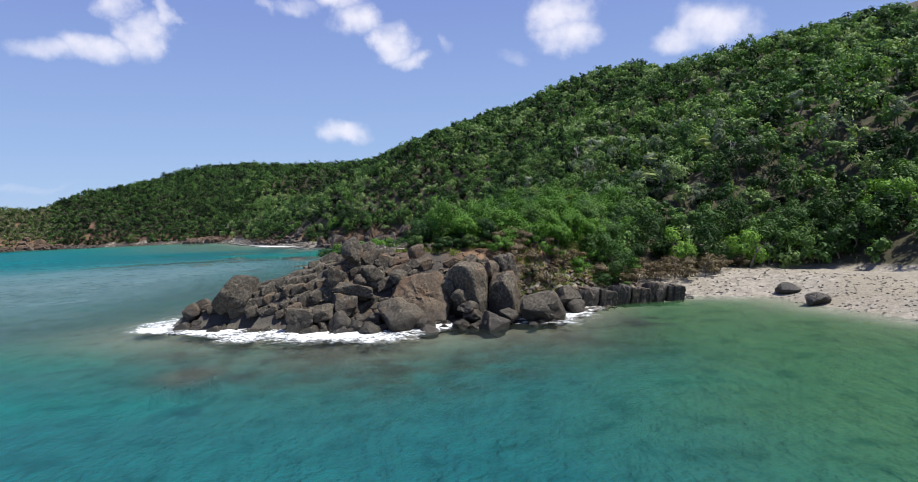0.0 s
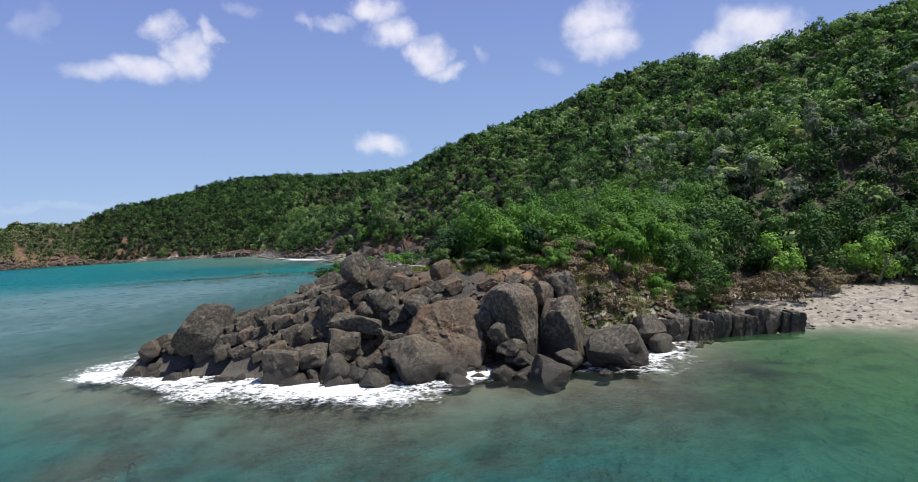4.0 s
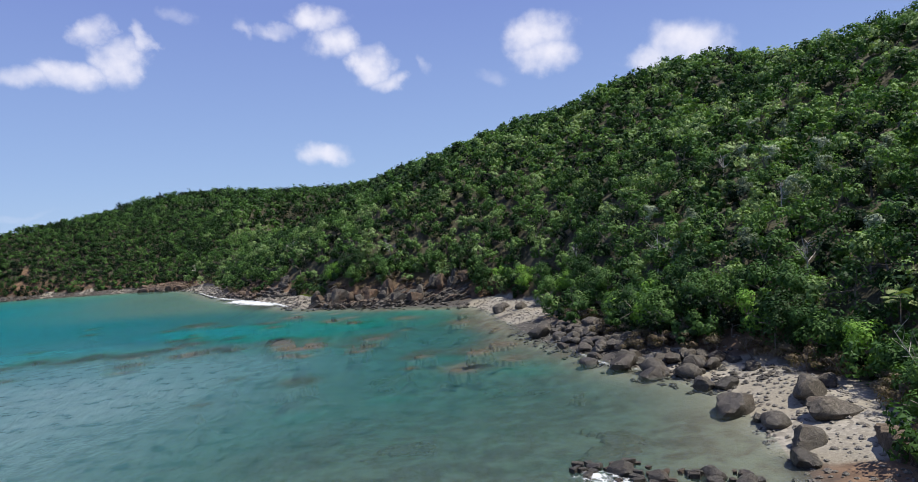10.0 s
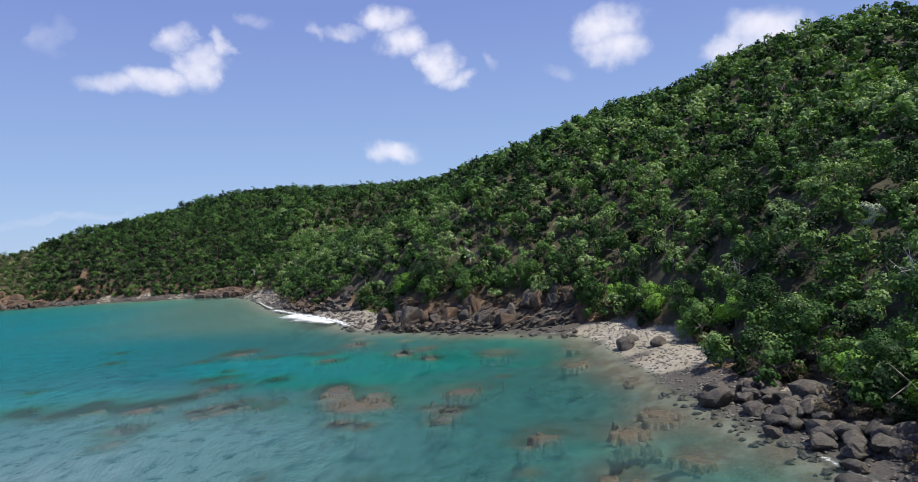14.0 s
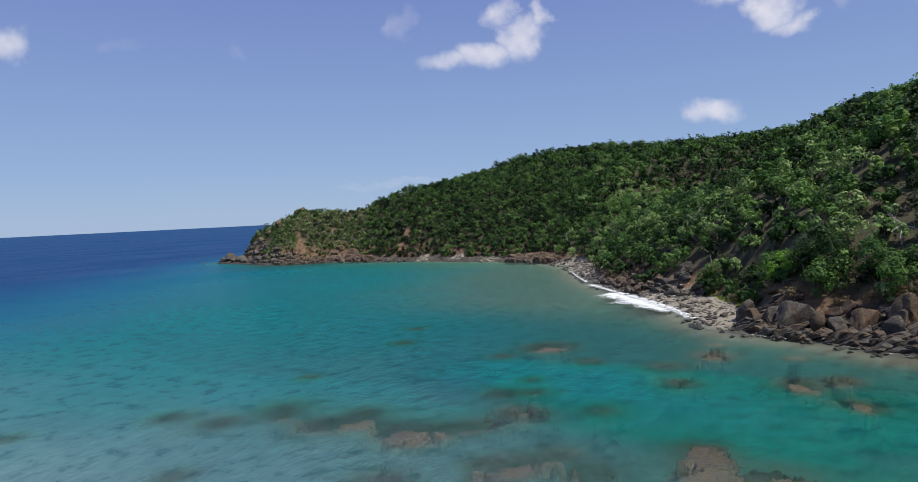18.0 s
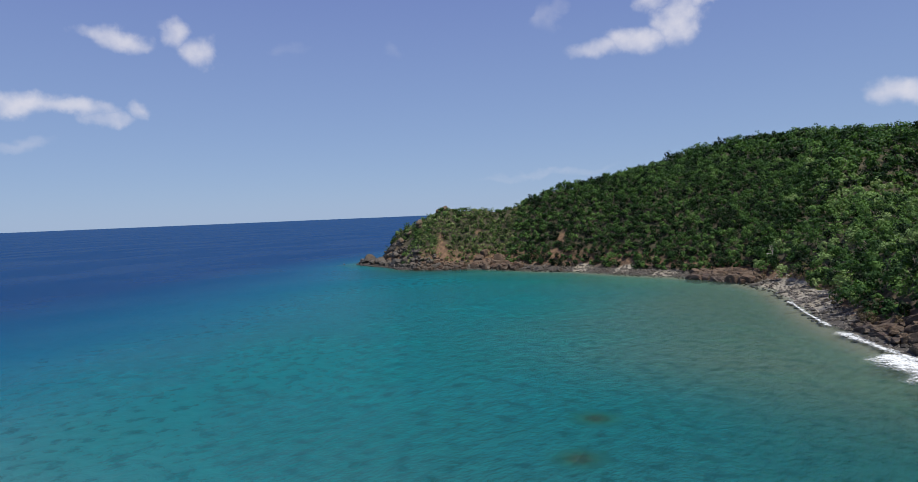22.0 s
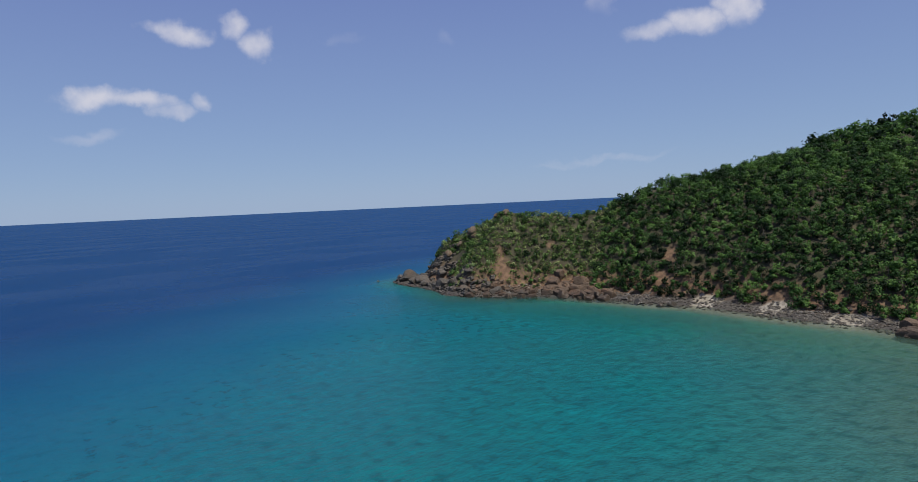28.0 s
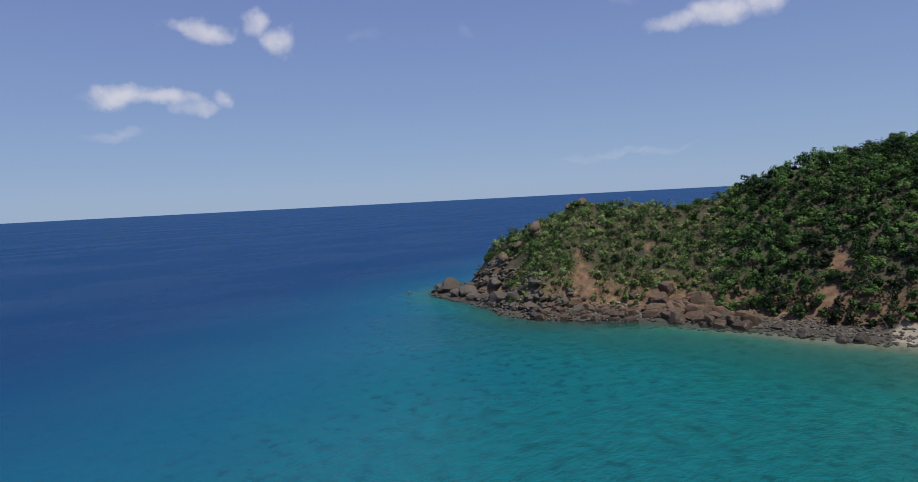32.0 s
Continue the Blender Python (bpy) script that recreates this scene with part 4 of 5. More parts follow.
cliff("sea_cliff", -72, 246, -88, 267, 6.0, 120, 1.2, M_UMBER, "brown rock face behind the stony beach", 20, 7, 1.4)
cliff("sea_cliff", -139, 319, -119, 316, 8.0, 150, 1.8, M_UMBER, "dark overhanging rock face beside a small beach", 5)
cliff("sea_cliff", -224, 321, -205, 323, 6.0, 80, 1.9, M_UMBER, "brown rock bluff above the boulder shore", 0)
cliff("headland_cliff", -290, 317, -262, 313, 12.0, 420, 0.95, M_DARK, "tilted layers of dark rock at the tip of the headland", -24, 14, 1.6)
cliff("headland_cliff", -262, 312, -241, 307, 8.0, 260, 1.1, M_DARK, "broken dark rock face of the headland", -24, 10, 1.5)
cliff("headland_cliff", -241, 307, -224, 317, 4.0, 110, 1.1, M_UMBER, "low brown rock shelf below the headland", -10, 8)
cliff("rock_bluff", -223, 322.5, -213, 326.5, 5.5, 40, 2.0, M_UMBER, "upright brown rock bluff above the boulder shore", 0, 3, 0.85)
crags = np.random.default_rng(97)
for k in range(20):
    u = (k + crags.random()) / 20
    x, y = -11 - 38 * u + crags.normal() * 0.6, 204.5 + 3.5 * u + 7 * u * u + crags.uniform(0, 4)
    w, h = crags.uniform(1.8, 3.4), crags.uniform(2.4, 4.6)
    boulder("crag", x, y, max(height_at(x, y), 0) + h * 0.18, (w, w * 0.8, h), M_DARK if k % 3 else M_UMBER, "upright dark crag in the low sea cliff", "cliff crags", crags.uniform(0, 90), (crags.normal() * 10, 14 + crags.normal() * 8), k, k % 2 == 0, None, "rock", True)
for x, y, w in ((-258.8, 326.9, 3.4), (-256.5, 325.5, 2.2), (-248.0, 331.0, 3.0), (-250.5, 330.0, 2.0), (-246.0, 332.5, 2.2), (-262.5, 324.0, 2.6), (-266.0, 322.0, 2.8)):
    boulder("crest_rock", x, y, height_at(x, y) + 0.45 * w * 0.6, (w, w * 0.8, w * 0.8), M_BROWN, "pale brown weathered rock on the headland crest", "crest rocks", category="rock")
cliff("earth_bank", 8.0, 93, 11.5, 102, 6, 50, 1.3, M_BROWN, "crumbling brown earth and rock bank above the cove beach", 0, 5)
for k in range(12):
    x, y = 11.6 + 0.92 * k, 63.3 + 0.46 * k - 0.02 * k * k
    boulder("ledge_block", x, y, 0.75, (1.15 + 0.25 * math.sin(k * 2.3), 1.5, 2.1 + 0.3 * math.sin(k * 1.7)), M_DARK, "upright dark block in the rock ledge beside the beach", "ledge blocks", 24 + 6 * math.sin(k), (10, 6 * math.sin(k * 3.1)), k, True, None, "rock")
wedged = np.random.default_rng(57)
for k in range(60):
    x, y = wedged.uniform(-15, 9), wedged.uniform(54.8, 58.5)
    z = height_at(x, y)
    s = wedged.uniform(0.55, 1.25)
    if -1.2 < z < 3:
        boulder("boulder", x, y, max(z, -0.15) + s * 0.2, (s * 1.15, s * 0.9, s * 0.8), M_ROCK, "dark rounded boulder wedged among larger rocks", "boulders of the rocky point", great=s > 0.9)


def stones(name, spots, sizes, mat, label, category):
    """Small loose stones, joined."""
    base = np.array([(1, 0, 0), (-1, 0, 0), (0, 1, 0), (0, -1, 0), (0, 0, 1), (0, 0, -1), (.6, .6, .45), (-.6, .6, .45), (-.6, -.6, .45), (.6, -.6, .45)])
    tri = np.array([(0, 6, 9), (0, 2, 6), (2, 7, 6), (2, 1, 7), (1, 8, 7), (1, 3, 8), (3, 9, 8), (3, 0, 9), (4, 6, 7), (4, 7, 8), (4, 8, 9), (4, 9, 6), (5, 2, 0), (5, 1, 2), (5, 3, 1), (5, 0, 3)])
    n = len(spots)
    wob = base[None] * rng.uniform(0.7, 1.25, (n, 10, 1)) * sizes[:, None, None] * 0.5 * np.array([1, 0.85, 0.6])
    a = rng.uniform(0, 6.28, n)
    c, s = np.cos(a)[:, None], np.sin(a)[:, None]
    v = np.stack([wob[..., 0] * c - wob[..., 1] * s, wob[..., 0] * s + wob[..., 1] * c, wob[..., 2]], -1) + spots[:, None]
    f = tri[None] + (np.arange(n) * 10)[:, None, None]
    return tagged(part(name, mesh_of(name, v.reshape(-1, 3), f.reshape(-1, 3)), mat), label, category, kind="stuff")


def strew(n, x0, x1, y0, y1, d0, d1, keep=None):
    x, y = rng.uniform(x0, x1, n * 8), rng.uniform(y0, y1, n * 8)
    d = inland_of(x, y)
    ok = (d > d0) & (d < d1)
    if keep is not None:
        ok &= keep(x, y)
    x, y = x[ok][:n], y[ok][:n]
    return np.stack([x, y, land_height(x, y)], -1)


for n, box, d0, d1, lo, hi, mat, label in (
        (2600, (-15, 20, 88, 200), -1.0, 7.5, 0.15, 0.6, M_PALE, "pale cobbles strewn over the cove beach"),
        (420, (-15, 20, 118, 160), -3.0, 6.0, 0.4, 1.0, M_BOULDER, "grey stones scattered along the cove shore"),
        (2200, (-140, -45, 214, 322), -0.5, 7.0, 0.25, 0.8, M_PALE, "pale rubble of the far stony beach"),
        (900, (-140, -12, 196, 322), -2.0, 5.0, 0.5, 1.5, M_ROCK, "dark rubble along the far shore"),
        (2600, (-293, -135, 300, 345), -2.0, 6.0, 0.4, 1.2, M_BOULDER, "grey stones along the foot of the headland"),
        (1800, (-240, -130, 305, 330), 0.5, 6.0, 0.25, 0.8, M_PALE, "pale cobbles along the headland shore"),
        (1300, (12, 70, 45, 80), -0.5, 12.0, 0.12, 0.4, M_PALE, "small pale stones on the first beach"),
        (500, (13, 24, 54, 74), -1.0, 3.2, 0.2, 0.6, M_PALE, "pale stones between the point and the beach"),
        (500, (4, 20, 54, 74), -1.5, 5.0, 0.4, 1.1, M_UMBER, "brown stones between the point and the beach"),
        (1100, (-16, 12, 60, 67), 2.5, 9.0, 0.08, 0.28, M_BROWN, "crumbled brown stones along the crest of the point"),
        (900, (-28, 14, 52, 76), -1.5, 5.0, 0.3, 0.9, M_ROCK, "dark rubble round the rocky point")):
    lying = strew(n, *box, d0, d1)
    stones("loose_stones", lying, rng.uniform(lo, hi, len(lying)), mat, label, "stones")

def coral_patch(x, y, size, mat=M_CORAL, name="coral_patch", label="tan and brown coral patch just under clear water", category="coral", rise=0.75):
    """A ragged flat-topped bed of coral with holes and outliers."""
    n = int(np.clip(size * 1.75 / 0.17, 8, 22))
    u, v = np.meshgrid(np.linspace(-1.75, 1.75, 2 * n + 1) * size, np.linspace(-1.75, 1.75, 2 * n + 1) * size)
    lean = x + y
    px, py = x + u * math.cos(lean) - 0.6 * v * math.sin(lean), y + u * math.sin(lean) + 0.6 * v * math.cos(lean)
    mask = 0.75 - np.hypot(u, v) / size / 1.2 + 1.9 * fbm(px * 0.75, py * 0.75, 14, 4) + 0.8 * fbm(px * 2.6, py * 2.6, 24, 2)
    bed = height_at(x, y)
    top = min(bed + rise, -0.38)
    z = bed - 0.2 + (top - bed + 0.2) * smooth(mask, -0.04, 0.16) + 0.16 * fbm(px * 2.2, py * 2.2, 18, 3) * (mask > 0)
    z = np.minimum(z, -0.14)
    idx = np.arange(u.size).reshape(u.shape)
    f = np.stack([idx[:-1, :-1], idx[:-1, 1:], idx[1:, 1:], idx[1:, :-1]], -1).reshape(-1, 4)
    f = f[mask.ravel()[f].max(1) > -0.06]
    if len(f) < 12:
        return None
    used, back = np.unique(f, return_inverse=True)
    me = mesh_of(name, np.stack([px, py, z], -1).reshape(-1, 3)[used], back.reshape(-1, 4), True)
    return tagged(part(name, me, mat), label, category, category + " patches")


for x, y, r in CORAL:
    if dist(x, y) < -2:
        coral_patch(x, y, r)

# reef heads under the cove
for k in range(70):
    x, y = rng.uniform(-110, 2), rng.uniform(92, 225)
    off = -float(inland_of(np.array([x]), np.array([y]))[0])
    if off < 3 or (math.hypot((x + 49 + 0.4 * (y - 181)) / 24, (y - 181) / 11) < 0.9 and k % 4):
        continue
    if float(spots(np.array([x]), np.array([y]), REEFS)[0]) < 0.4:
        continue
    coral_patch(x, y, rng.uniform(1.5, 3.6), M_REEF, "reef_head", "brown coral-crusted reef head under clear water", "reef", 0.2)


# ---------------------------------------------------------------- vegetation
def unit(v):
    return v / np.maximum(np.linalg.norm(v, axis=-1, keepdims=True), 1e-6)


def leaf_faces(c, nrm, size):
    """Pointed leaf sprays: middles, normals and half lengths."""
    n = len(c)
    t1 = unit(np.cross(nrm, rng.normal(size=(n, 3))))
    t2 = np.cross(nrm, t1)
    s = size[:, None]
    v = np.stack([c + t1 * s * 1.15, c - t1 * s * 0.75 + t2 * s * 0.8, c - t1 * s * 0.75 - t2 * s * 0.8], 1).reshape(-1, 3)
    return v, np.arange(3 * n).reshape(-1, 3)


def crowns(at, radius, tall, leaves, leaf, clumps=13):
    """Leaves of many crowns at once: middles (n, 3), radii and half heights (n)."""
    n = len(at)
    cl = unit(rng.normal(size=(n, clumps, 3)) + np.array([0, 0, 0.45])) * rng.uniform(0.4, 0.95, (n, clumps, 1))
    pick = rng.integers(0, clumps, (n, leaves))
    mid = np.take_along_axis(cl, pick[..., None], 1)
    puff = unit(rng.normal(size=(n, leaves, 3)) + np.array([0, 0, 0.25])) * rng.uniform(0.2, 0.37, (n, leaves, 1))
    local = mid + puff
    scale = np.stack([radius, radius, tall], -1)[:, None]
    c = at[:, None] + local * scale
    nrm = unit(1.1 * unit(puff) + 0.5 * unit(local) + np.array([0, 0, 0.2]) + 0.16 * rng.normal(size=(n, leaves, 3)))
    size = leaf * rng.uniform(0.6, 1.3, (n, leaves))
    return leaf_faces(c.reshape(-1, 3), nrm.reshape(-1, 3), size.ravel())


def sticks(a, b, ra, rb):
    """Tapered three-sided sticks from points a to points b."""
    n = len(a)
    way = unit(b - a)
    t1 = unit(np.cross(way, np.array([0.31, 0.52, 0.17])))
    t2 = np.cross(way, t1)
    ring = [np.cos(k * 2.0944) * t1 + np.sin(k * 2.0944) * t2 for k in range(3)]
    v = np.stack([a + r * ra[:, None] for r in ring] + [b + r * rb[:, None] for r in ring], 1).reshape(-1, 3)
    quad = np.array([(0, 1, 4, 3), (1, 2, 5, 4), (2, 0, 3, 5)])
    return v, (quad[None] + (np.arange(n) * 6)[:, None, None]).reshape(-1, 4)


def joined(pieces):
    vs, fs, n = [], [], 0
    for v, f in pieces:
        vs.append(v)
        fs.append(f + n)
        n += len(v)
    return np.concatenate(vs), np.concatenate(fs)


def limbs(at, tall, reach, count):
    """Trunks with limbs for many trees: feet (n, 3), heights, crown radii."""
    n = len(at)
    lean = rng.normal(size=(n, 3)) * 0.12 * tall[:, None] * np.array([1, 1, 0])
    fork = at + np.array([0, 0, 1]) * (tall * 0.5)[:, None] + lean
    out = [sticks(at - np.array([0, 0, 0.3]), fork, tall * 0.03 + 0.03, tall * 0.02 + 0.02)]
    for _ in range(count):
        end = fork + unit(rng.normal(size=(n, 3)) + np.array([0, 0, 0.9])) * (reach * rng.uniform(0.8, 1.25, n))[:, None]
        out.append(sticks(fork, end, tall * 0.016 + 0.015, tall * 0.004 + 0.008))
    return joined(out)


def scatter(x0, x1, y0, y1, step, keep):
    gx, gy = np.meshgrid(np.arange(x0, x1, step), np.arange(y0, y1, step))
    gx = (gx + rng.uniform(-0.48, 0.48, gx.shape) * step).ravel()
    gy = (gy + rng.uniform(-0.48, 0.48, gy.shape) * step).ravel()
    d = inland_of(gx, gy)
    ok = keep(gx, gy, d)
    gx, gy, d = gx[ok], gy[ok], d[ok]
    return np.stack([gx, gy, land_height(gx, gy, d)], -1), d


def bare_point(x, y):
    return ((x < 18) & (y < 88)) | ((x > 12) & (y < 74 - 0.2 * (x - 25)))


CLIFF_TOPS = [(-14, 206, 6), (-22, 208, 7), (-30, 210, 7), (-38, 214, 7), (-46, 219, 6), (-66, 244, 6), (-78, 258, 6), (-128, 321, 7)]


def treeline(x, y):
    """How far from the water the trees begin."""
    return 4.0 + 3.6 * spots(x, y, CLIFF_TOPS) + (1.4 + flat_extra(x, y)) * np.clip(spots(x, y, BEACHES), 0, 1)


def forest(name, feet, size, leaves, leaf, mat, label):
    n = len(feet)
    r = size * (0.6 + 0.85 * rng.random(n) ** 1.5)
    t = r * rng.uniform(0.75, 1.15, n)
    h = r * rng.uniform(1.1, 1.6, n) * {"headland_scrub": 0.5, "far_forest": 0.8}.get(name, 1.0) + (0.8 * size * (rng.random(n) < 0.06) if name == "hillside_forest" else 0)
    at = feet + np.array([0, 0, 1]) * (h - t * 0.35)[:, None]
    crown = mesh_of(name, *crowns(at, r, t, leaves, leaf))
    attribute(crown, "tone", np.repeat(rng.random(n) * (0.72 if name == "far_forest" else 1.0), leaves * 3))
    ob = tagged(part(name, crown, mat), label, "forest", kind="stuff")
    pick = rng.random(n) < 0.5
    wood = mesh_of("trunks", *limbs(feet[pick], h[pick] * 1.05, r[pick], 3))
    tagged(part("trunks", wood, M_BARK, ob), "grey trunks and bare limbs among the leaves", kind="stuff")
    return ob


near_feet, near_d = scatter(-20, 135, 66, 206, 2.55, lambda x, y, d: (d > treeline(x, y)) & (d < 120) & ~bare_point(x, y) & (x < 62 + 0.5 * (y - 66)))
mid_feet, mid_d = scatter(-122, 75, 206, 372, 2.7, lambda x, y, d: (d > treeline(x, y)) & (d < 125) & (scar(x, y) < 0.6))
far_feet, _ = scatter(-238, -118, 300, 420, 1.65, lambda x, y, d: (d > treeline(x, y)) & (d < 62) & (x > -214 - 0.35 * (y - 330)) & (scar(x, y) < 0.6 * rng.random(x.shape) + 0.3))
back_feet, _ = scatter(-245, 30, 330, 480, 3.2, lambda x, y, d: (((x <= -118) & (d >= 62)) | ((x > -118) & (y > 372))) & (d < 150))
scrub_feet, _ = scatter(-286, -205, 304, 378, 1.15, lambda x, y, d: (d > 4.5 + 4 * rng.random(x.shape)) & ((x > -259) | (d > 11)) & (x < -212 - 0.35 * (y - 330)) & (scar(x, y) < 0.25 + 0.7 * rng.random(x.shape)) & (rng.random(x.shape) < 0.85))
for name, feet, size, leaves, leaf, mat, label in (
        ("hillside_forest", near_feet[near_d < 36], 1.8, 430, 0.185, M_LEAF, "dense green dry forest on the steep hillside above the cove"),
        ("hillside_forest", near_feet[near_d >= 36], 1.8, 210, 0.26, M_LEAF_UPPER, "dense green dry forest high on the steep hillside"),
        ("hillside_forest", mid_feet[mid_d < 34], 1.9, 300, 0.225, M_LEAF, "dense green dry forest on the slope above the far shore"),
        ("hillside_forest", mid_feet[mid_d >= 34], 1.9, 120, 0.36, M_LEAF, "dense green dry forest high above the far shore"),
        ("far_forest", far_feet, 1.4, 210, 0.2, M_LEAF, "dense green forest on the farther hill"),
        ("far_forest", back_feet, 2.3, 90, 0.45, M_LEAF, "dense green forest along the far ridge"),
        ("headland_scrub", scrub_feet[::6], 1.5, 230, 0.165, M_LEAF, "dark green bushes scattered over the headland"),
        ("headland_scrub", scrub_feet, 0.95, 110, 0.15, M_SCRUB, "low wind-cut scrub on the headland")):
    forest(name, feet, size, leaves, leaf, mat, label)


def tree(name, x, y, z, tall, reach, leaves, leaf, mat, label, category, group, wide=1.0, clumps=10, low=False):
    """One tree or bush: a trunk with limbs, and a crown of leaf sprays."""
    base = holder(name, (0, 0, 0))
    tagged(base, label, category, group)
    foot, hi, rr = np.zeros((1, 3)), np.array([tall]), np.array([reach])
    part("trunk", mesh_of("trunk", *limbs(foot, hi, rr * 0.72, 6)), M_BARK, base)
    high = min(reach * 1.25, tall * 0.48)
    if low:
        high = tall * 0.56
    mid = np.array([[0, 0, tall - high * 0.85]])
    crown = mesh_of("crown", *crowns(mid, rr * wide, np.array([high]), leaves, leaf, clumps))
    attribute(crown, "tone", np.full(leaves * 3, rng.uniform(0.25, 0.8)))
    part("crown", crown, mat, base)
    base.matrix_basis = pose(x, y, z)
    return base


def stand(makers, places):
    """The first of each kind stands where it is made; the others are copies."""
    first = {}
    for k, (x, y) in enumerate(places):
        z = height_at(x, y) - 0.1
        i = k % len(makers)
        if i not in first:
            first[i] = makers[i](x, y, z)
        else:
            copy_thing(first[i], pose(x, y, z, rng.normal() * 4, rng.normal() * 4, rng.uniform(0, 360)))


def patch_places(n, x0, x1, y0, y1, apart, keep):
    out, tries = [], 0
    while len(out) < n and tries < n * 60:
        tries += 1
        x, y = rng.uniform(x0, x1), rng.uniform(y0, y1)
        if keep(x, y) and all((x - a) ** 2 + (y - b) ** 2 > apart ** 2 for a, b in out):
            out.append((x, y))
    return out


def edge_of(x, y):
    return float(treeline(np.array([x]), np.array([y]))[0])


bush_label, tree_label = "bright green leafy bush on the rocky point", "green broad-crowned coastal tree behind the shore"
stand([lambda x, y, z, k=k: tree("coastal_tree", x, y, z, 3.0 + 0.42 * k, 1.5 + 0.14 * k, 3400, 0.105, M_LEAF_LIGHT if k in (1, 2, 5) else M_LEAF, "leafy green shrub-like tree crowding the top of the rocky point", "tree", "trees of the rocky point", 1.15, 24, True) for k in range(6)],
      patch_places(84, -8, 22, 64.5, 92, 1.6, lambda x, y: dist(x, y) > 4.5 and x > -7.0 + (y - 66) * 0.7 and y > 65.5 - 0.1 * min(x, 0) + 0.75 * max(x - 7, 0)))
stand([lambda x, y, z, k=k: tree("bush", x, y, z, 1.1 + 0.25 * k, 0.9 + 0.13 * k, 1700, 0.075, (M_LEAF, M_SCRUB, M_LEAF, M_LEAF_LIGHT)[k], bush_label, "bush", "bushes of the rocky point", 1.25, 14, True) for k in range(4)],
      patch_places(110, -12, 20, 63.5, 96, 1.15, lambda x, y: dist(x, y) > 3.2 and x > -9.6 + (y - 66) * 0.68 and (y > 65.2 or x > -6) and (x < -1 or y > 64.4 + 0.6 * max(x - 7, 0)))
      + patch_places(34, -14, -2, 65.6, 76, 0.95, lambda x, y: dist(x, y) > 3.3 and -14.2 < x - (y - 66) * 0.72 < -9.0))
stand([lambda x, y, z, k=k: tree("coastal_tree", x, y, z, 3.6 + 0.4 * k, 1.7 + 0.15 * k, 2200, 0.13, M_LEAF if k != 2 else M_LEAF_LIGHT, tree_label, "tree", "trees along the shore", 1.15, 20, True) for k in range(6)],
      patch_places(60, 6, 32, 100, 200, 2.6, lambda x, y: 2.0 < dist(x, y) - edge_of(x, y) < 7) + patch_places(44, -50, 10, 170, 226, 2.4, lambda x, y: 2 < dist(x, y) - edge_of(x, y) < 6)
      + patch_places(24, 20, 64, 78, 84, 2.4, lambda x, y: dist(x, y) > 8))


stand([lambda x, y, z, k=k: tree("dry_bush", x, y, z, 1.7 + 0.3 * k, 1.2 + 0.15 * k, 800, 0.09, M_DRY, "grey-brown half-bare bush at the foot of the slope", "bush", "dry bushes", 1.2) for k in range(3)],
      patch_places(34, 3, 34, 61.5, 80, 1.5, lambda x, y: dist(x, y) > 3.6 and abs(y - 65 - max(x - 8, 0) * 0.6) < 2.6) + patch_places(34, 2, 20, 92, 190, 1.8, lambda x, y: -0.8 < dist(x, y) - edge_of(x, y) < 2.2)
      + patch_places(14, -60, -5, 190, 232, 2.5, lambda x, y: -1 < dist(x, y) - edge_of(x, y) < 2) + patch_places(10, -120, -60, 232, 325, 2.5, lambda x, y: -1 < dist(x, y) - edge_of(x, y) < 2))


stand([lambda x, y, z, k=k: tree("silvery_tree", x, y, z + 0.8, 4.4 + 0.4 * k, 1.25 + 0.15 * k, 700, 0.13, M_SILVER, "tree with sparse pale silvery leaves on the hillside", "tree", "silvery trees", 1.1, 12) for k in range(3)],
      patch_places(34, 14, 70, 84, 175, 4.0, lambda x, y: 12 < dist(x, y) < 48))


def fan_palm(x, y, z, tall):
    base = holder("fan_palm", (0, 0, 0))
    tagged(base, "thatch palm with a slim trunk and pale fan leaves", "palm", "fan palms")
    top = np.array([[0.1, 0.05, tall]])
    part("trunk", mesh_of("trunk", *sticks(np.zeros((1, 3)), top, np.array([0.07]), np.array([0.05]))), M_BARK, base)
    for k in range(11):
        a, up = k * 2.4, rng.uniform(-0.5, 1.1)
        way = unit(np.array([math.cos(a), math.sin(a), up]))
        hub = top[0] + way * 0.75
        side = unit(np.cross(way, (0, 0, 1)))
        ends = [hub + (way * math.cos(t) + side * math.sin(t)) * 0.75 + np.array([0, 0, -0.15]) for t in np.linspace(-1.5, 1.5, 13)]
        v, f = [], []
        for e0 in ends:
            o = unit(e0 - hub)
            w = np.cross(o, np.cross(side, way)) * 0.06
            n = len(v)
            v += [hub, hub + (e0 - hub) * 0.6 + w, e0, hub + (e0 - hub) * 0.6 - w]
            f.append((n, n + 1, n + 2, n + 3))
        me = mesh_of("leaf", np.array(v), np.array(f))
        attribute(me, "tone", np.full(len(v), 0.9))
        leaf = part("leaf", me, M_SCRUB, base)
        part("leaf_stalk", mesh_of("leaf_stalk", *sticks(top, hub[None], np.array([0.02]), np.array([0.012]))), M_BARK, base)
    base.matrix_basis = pose(x, y, z)
    return base


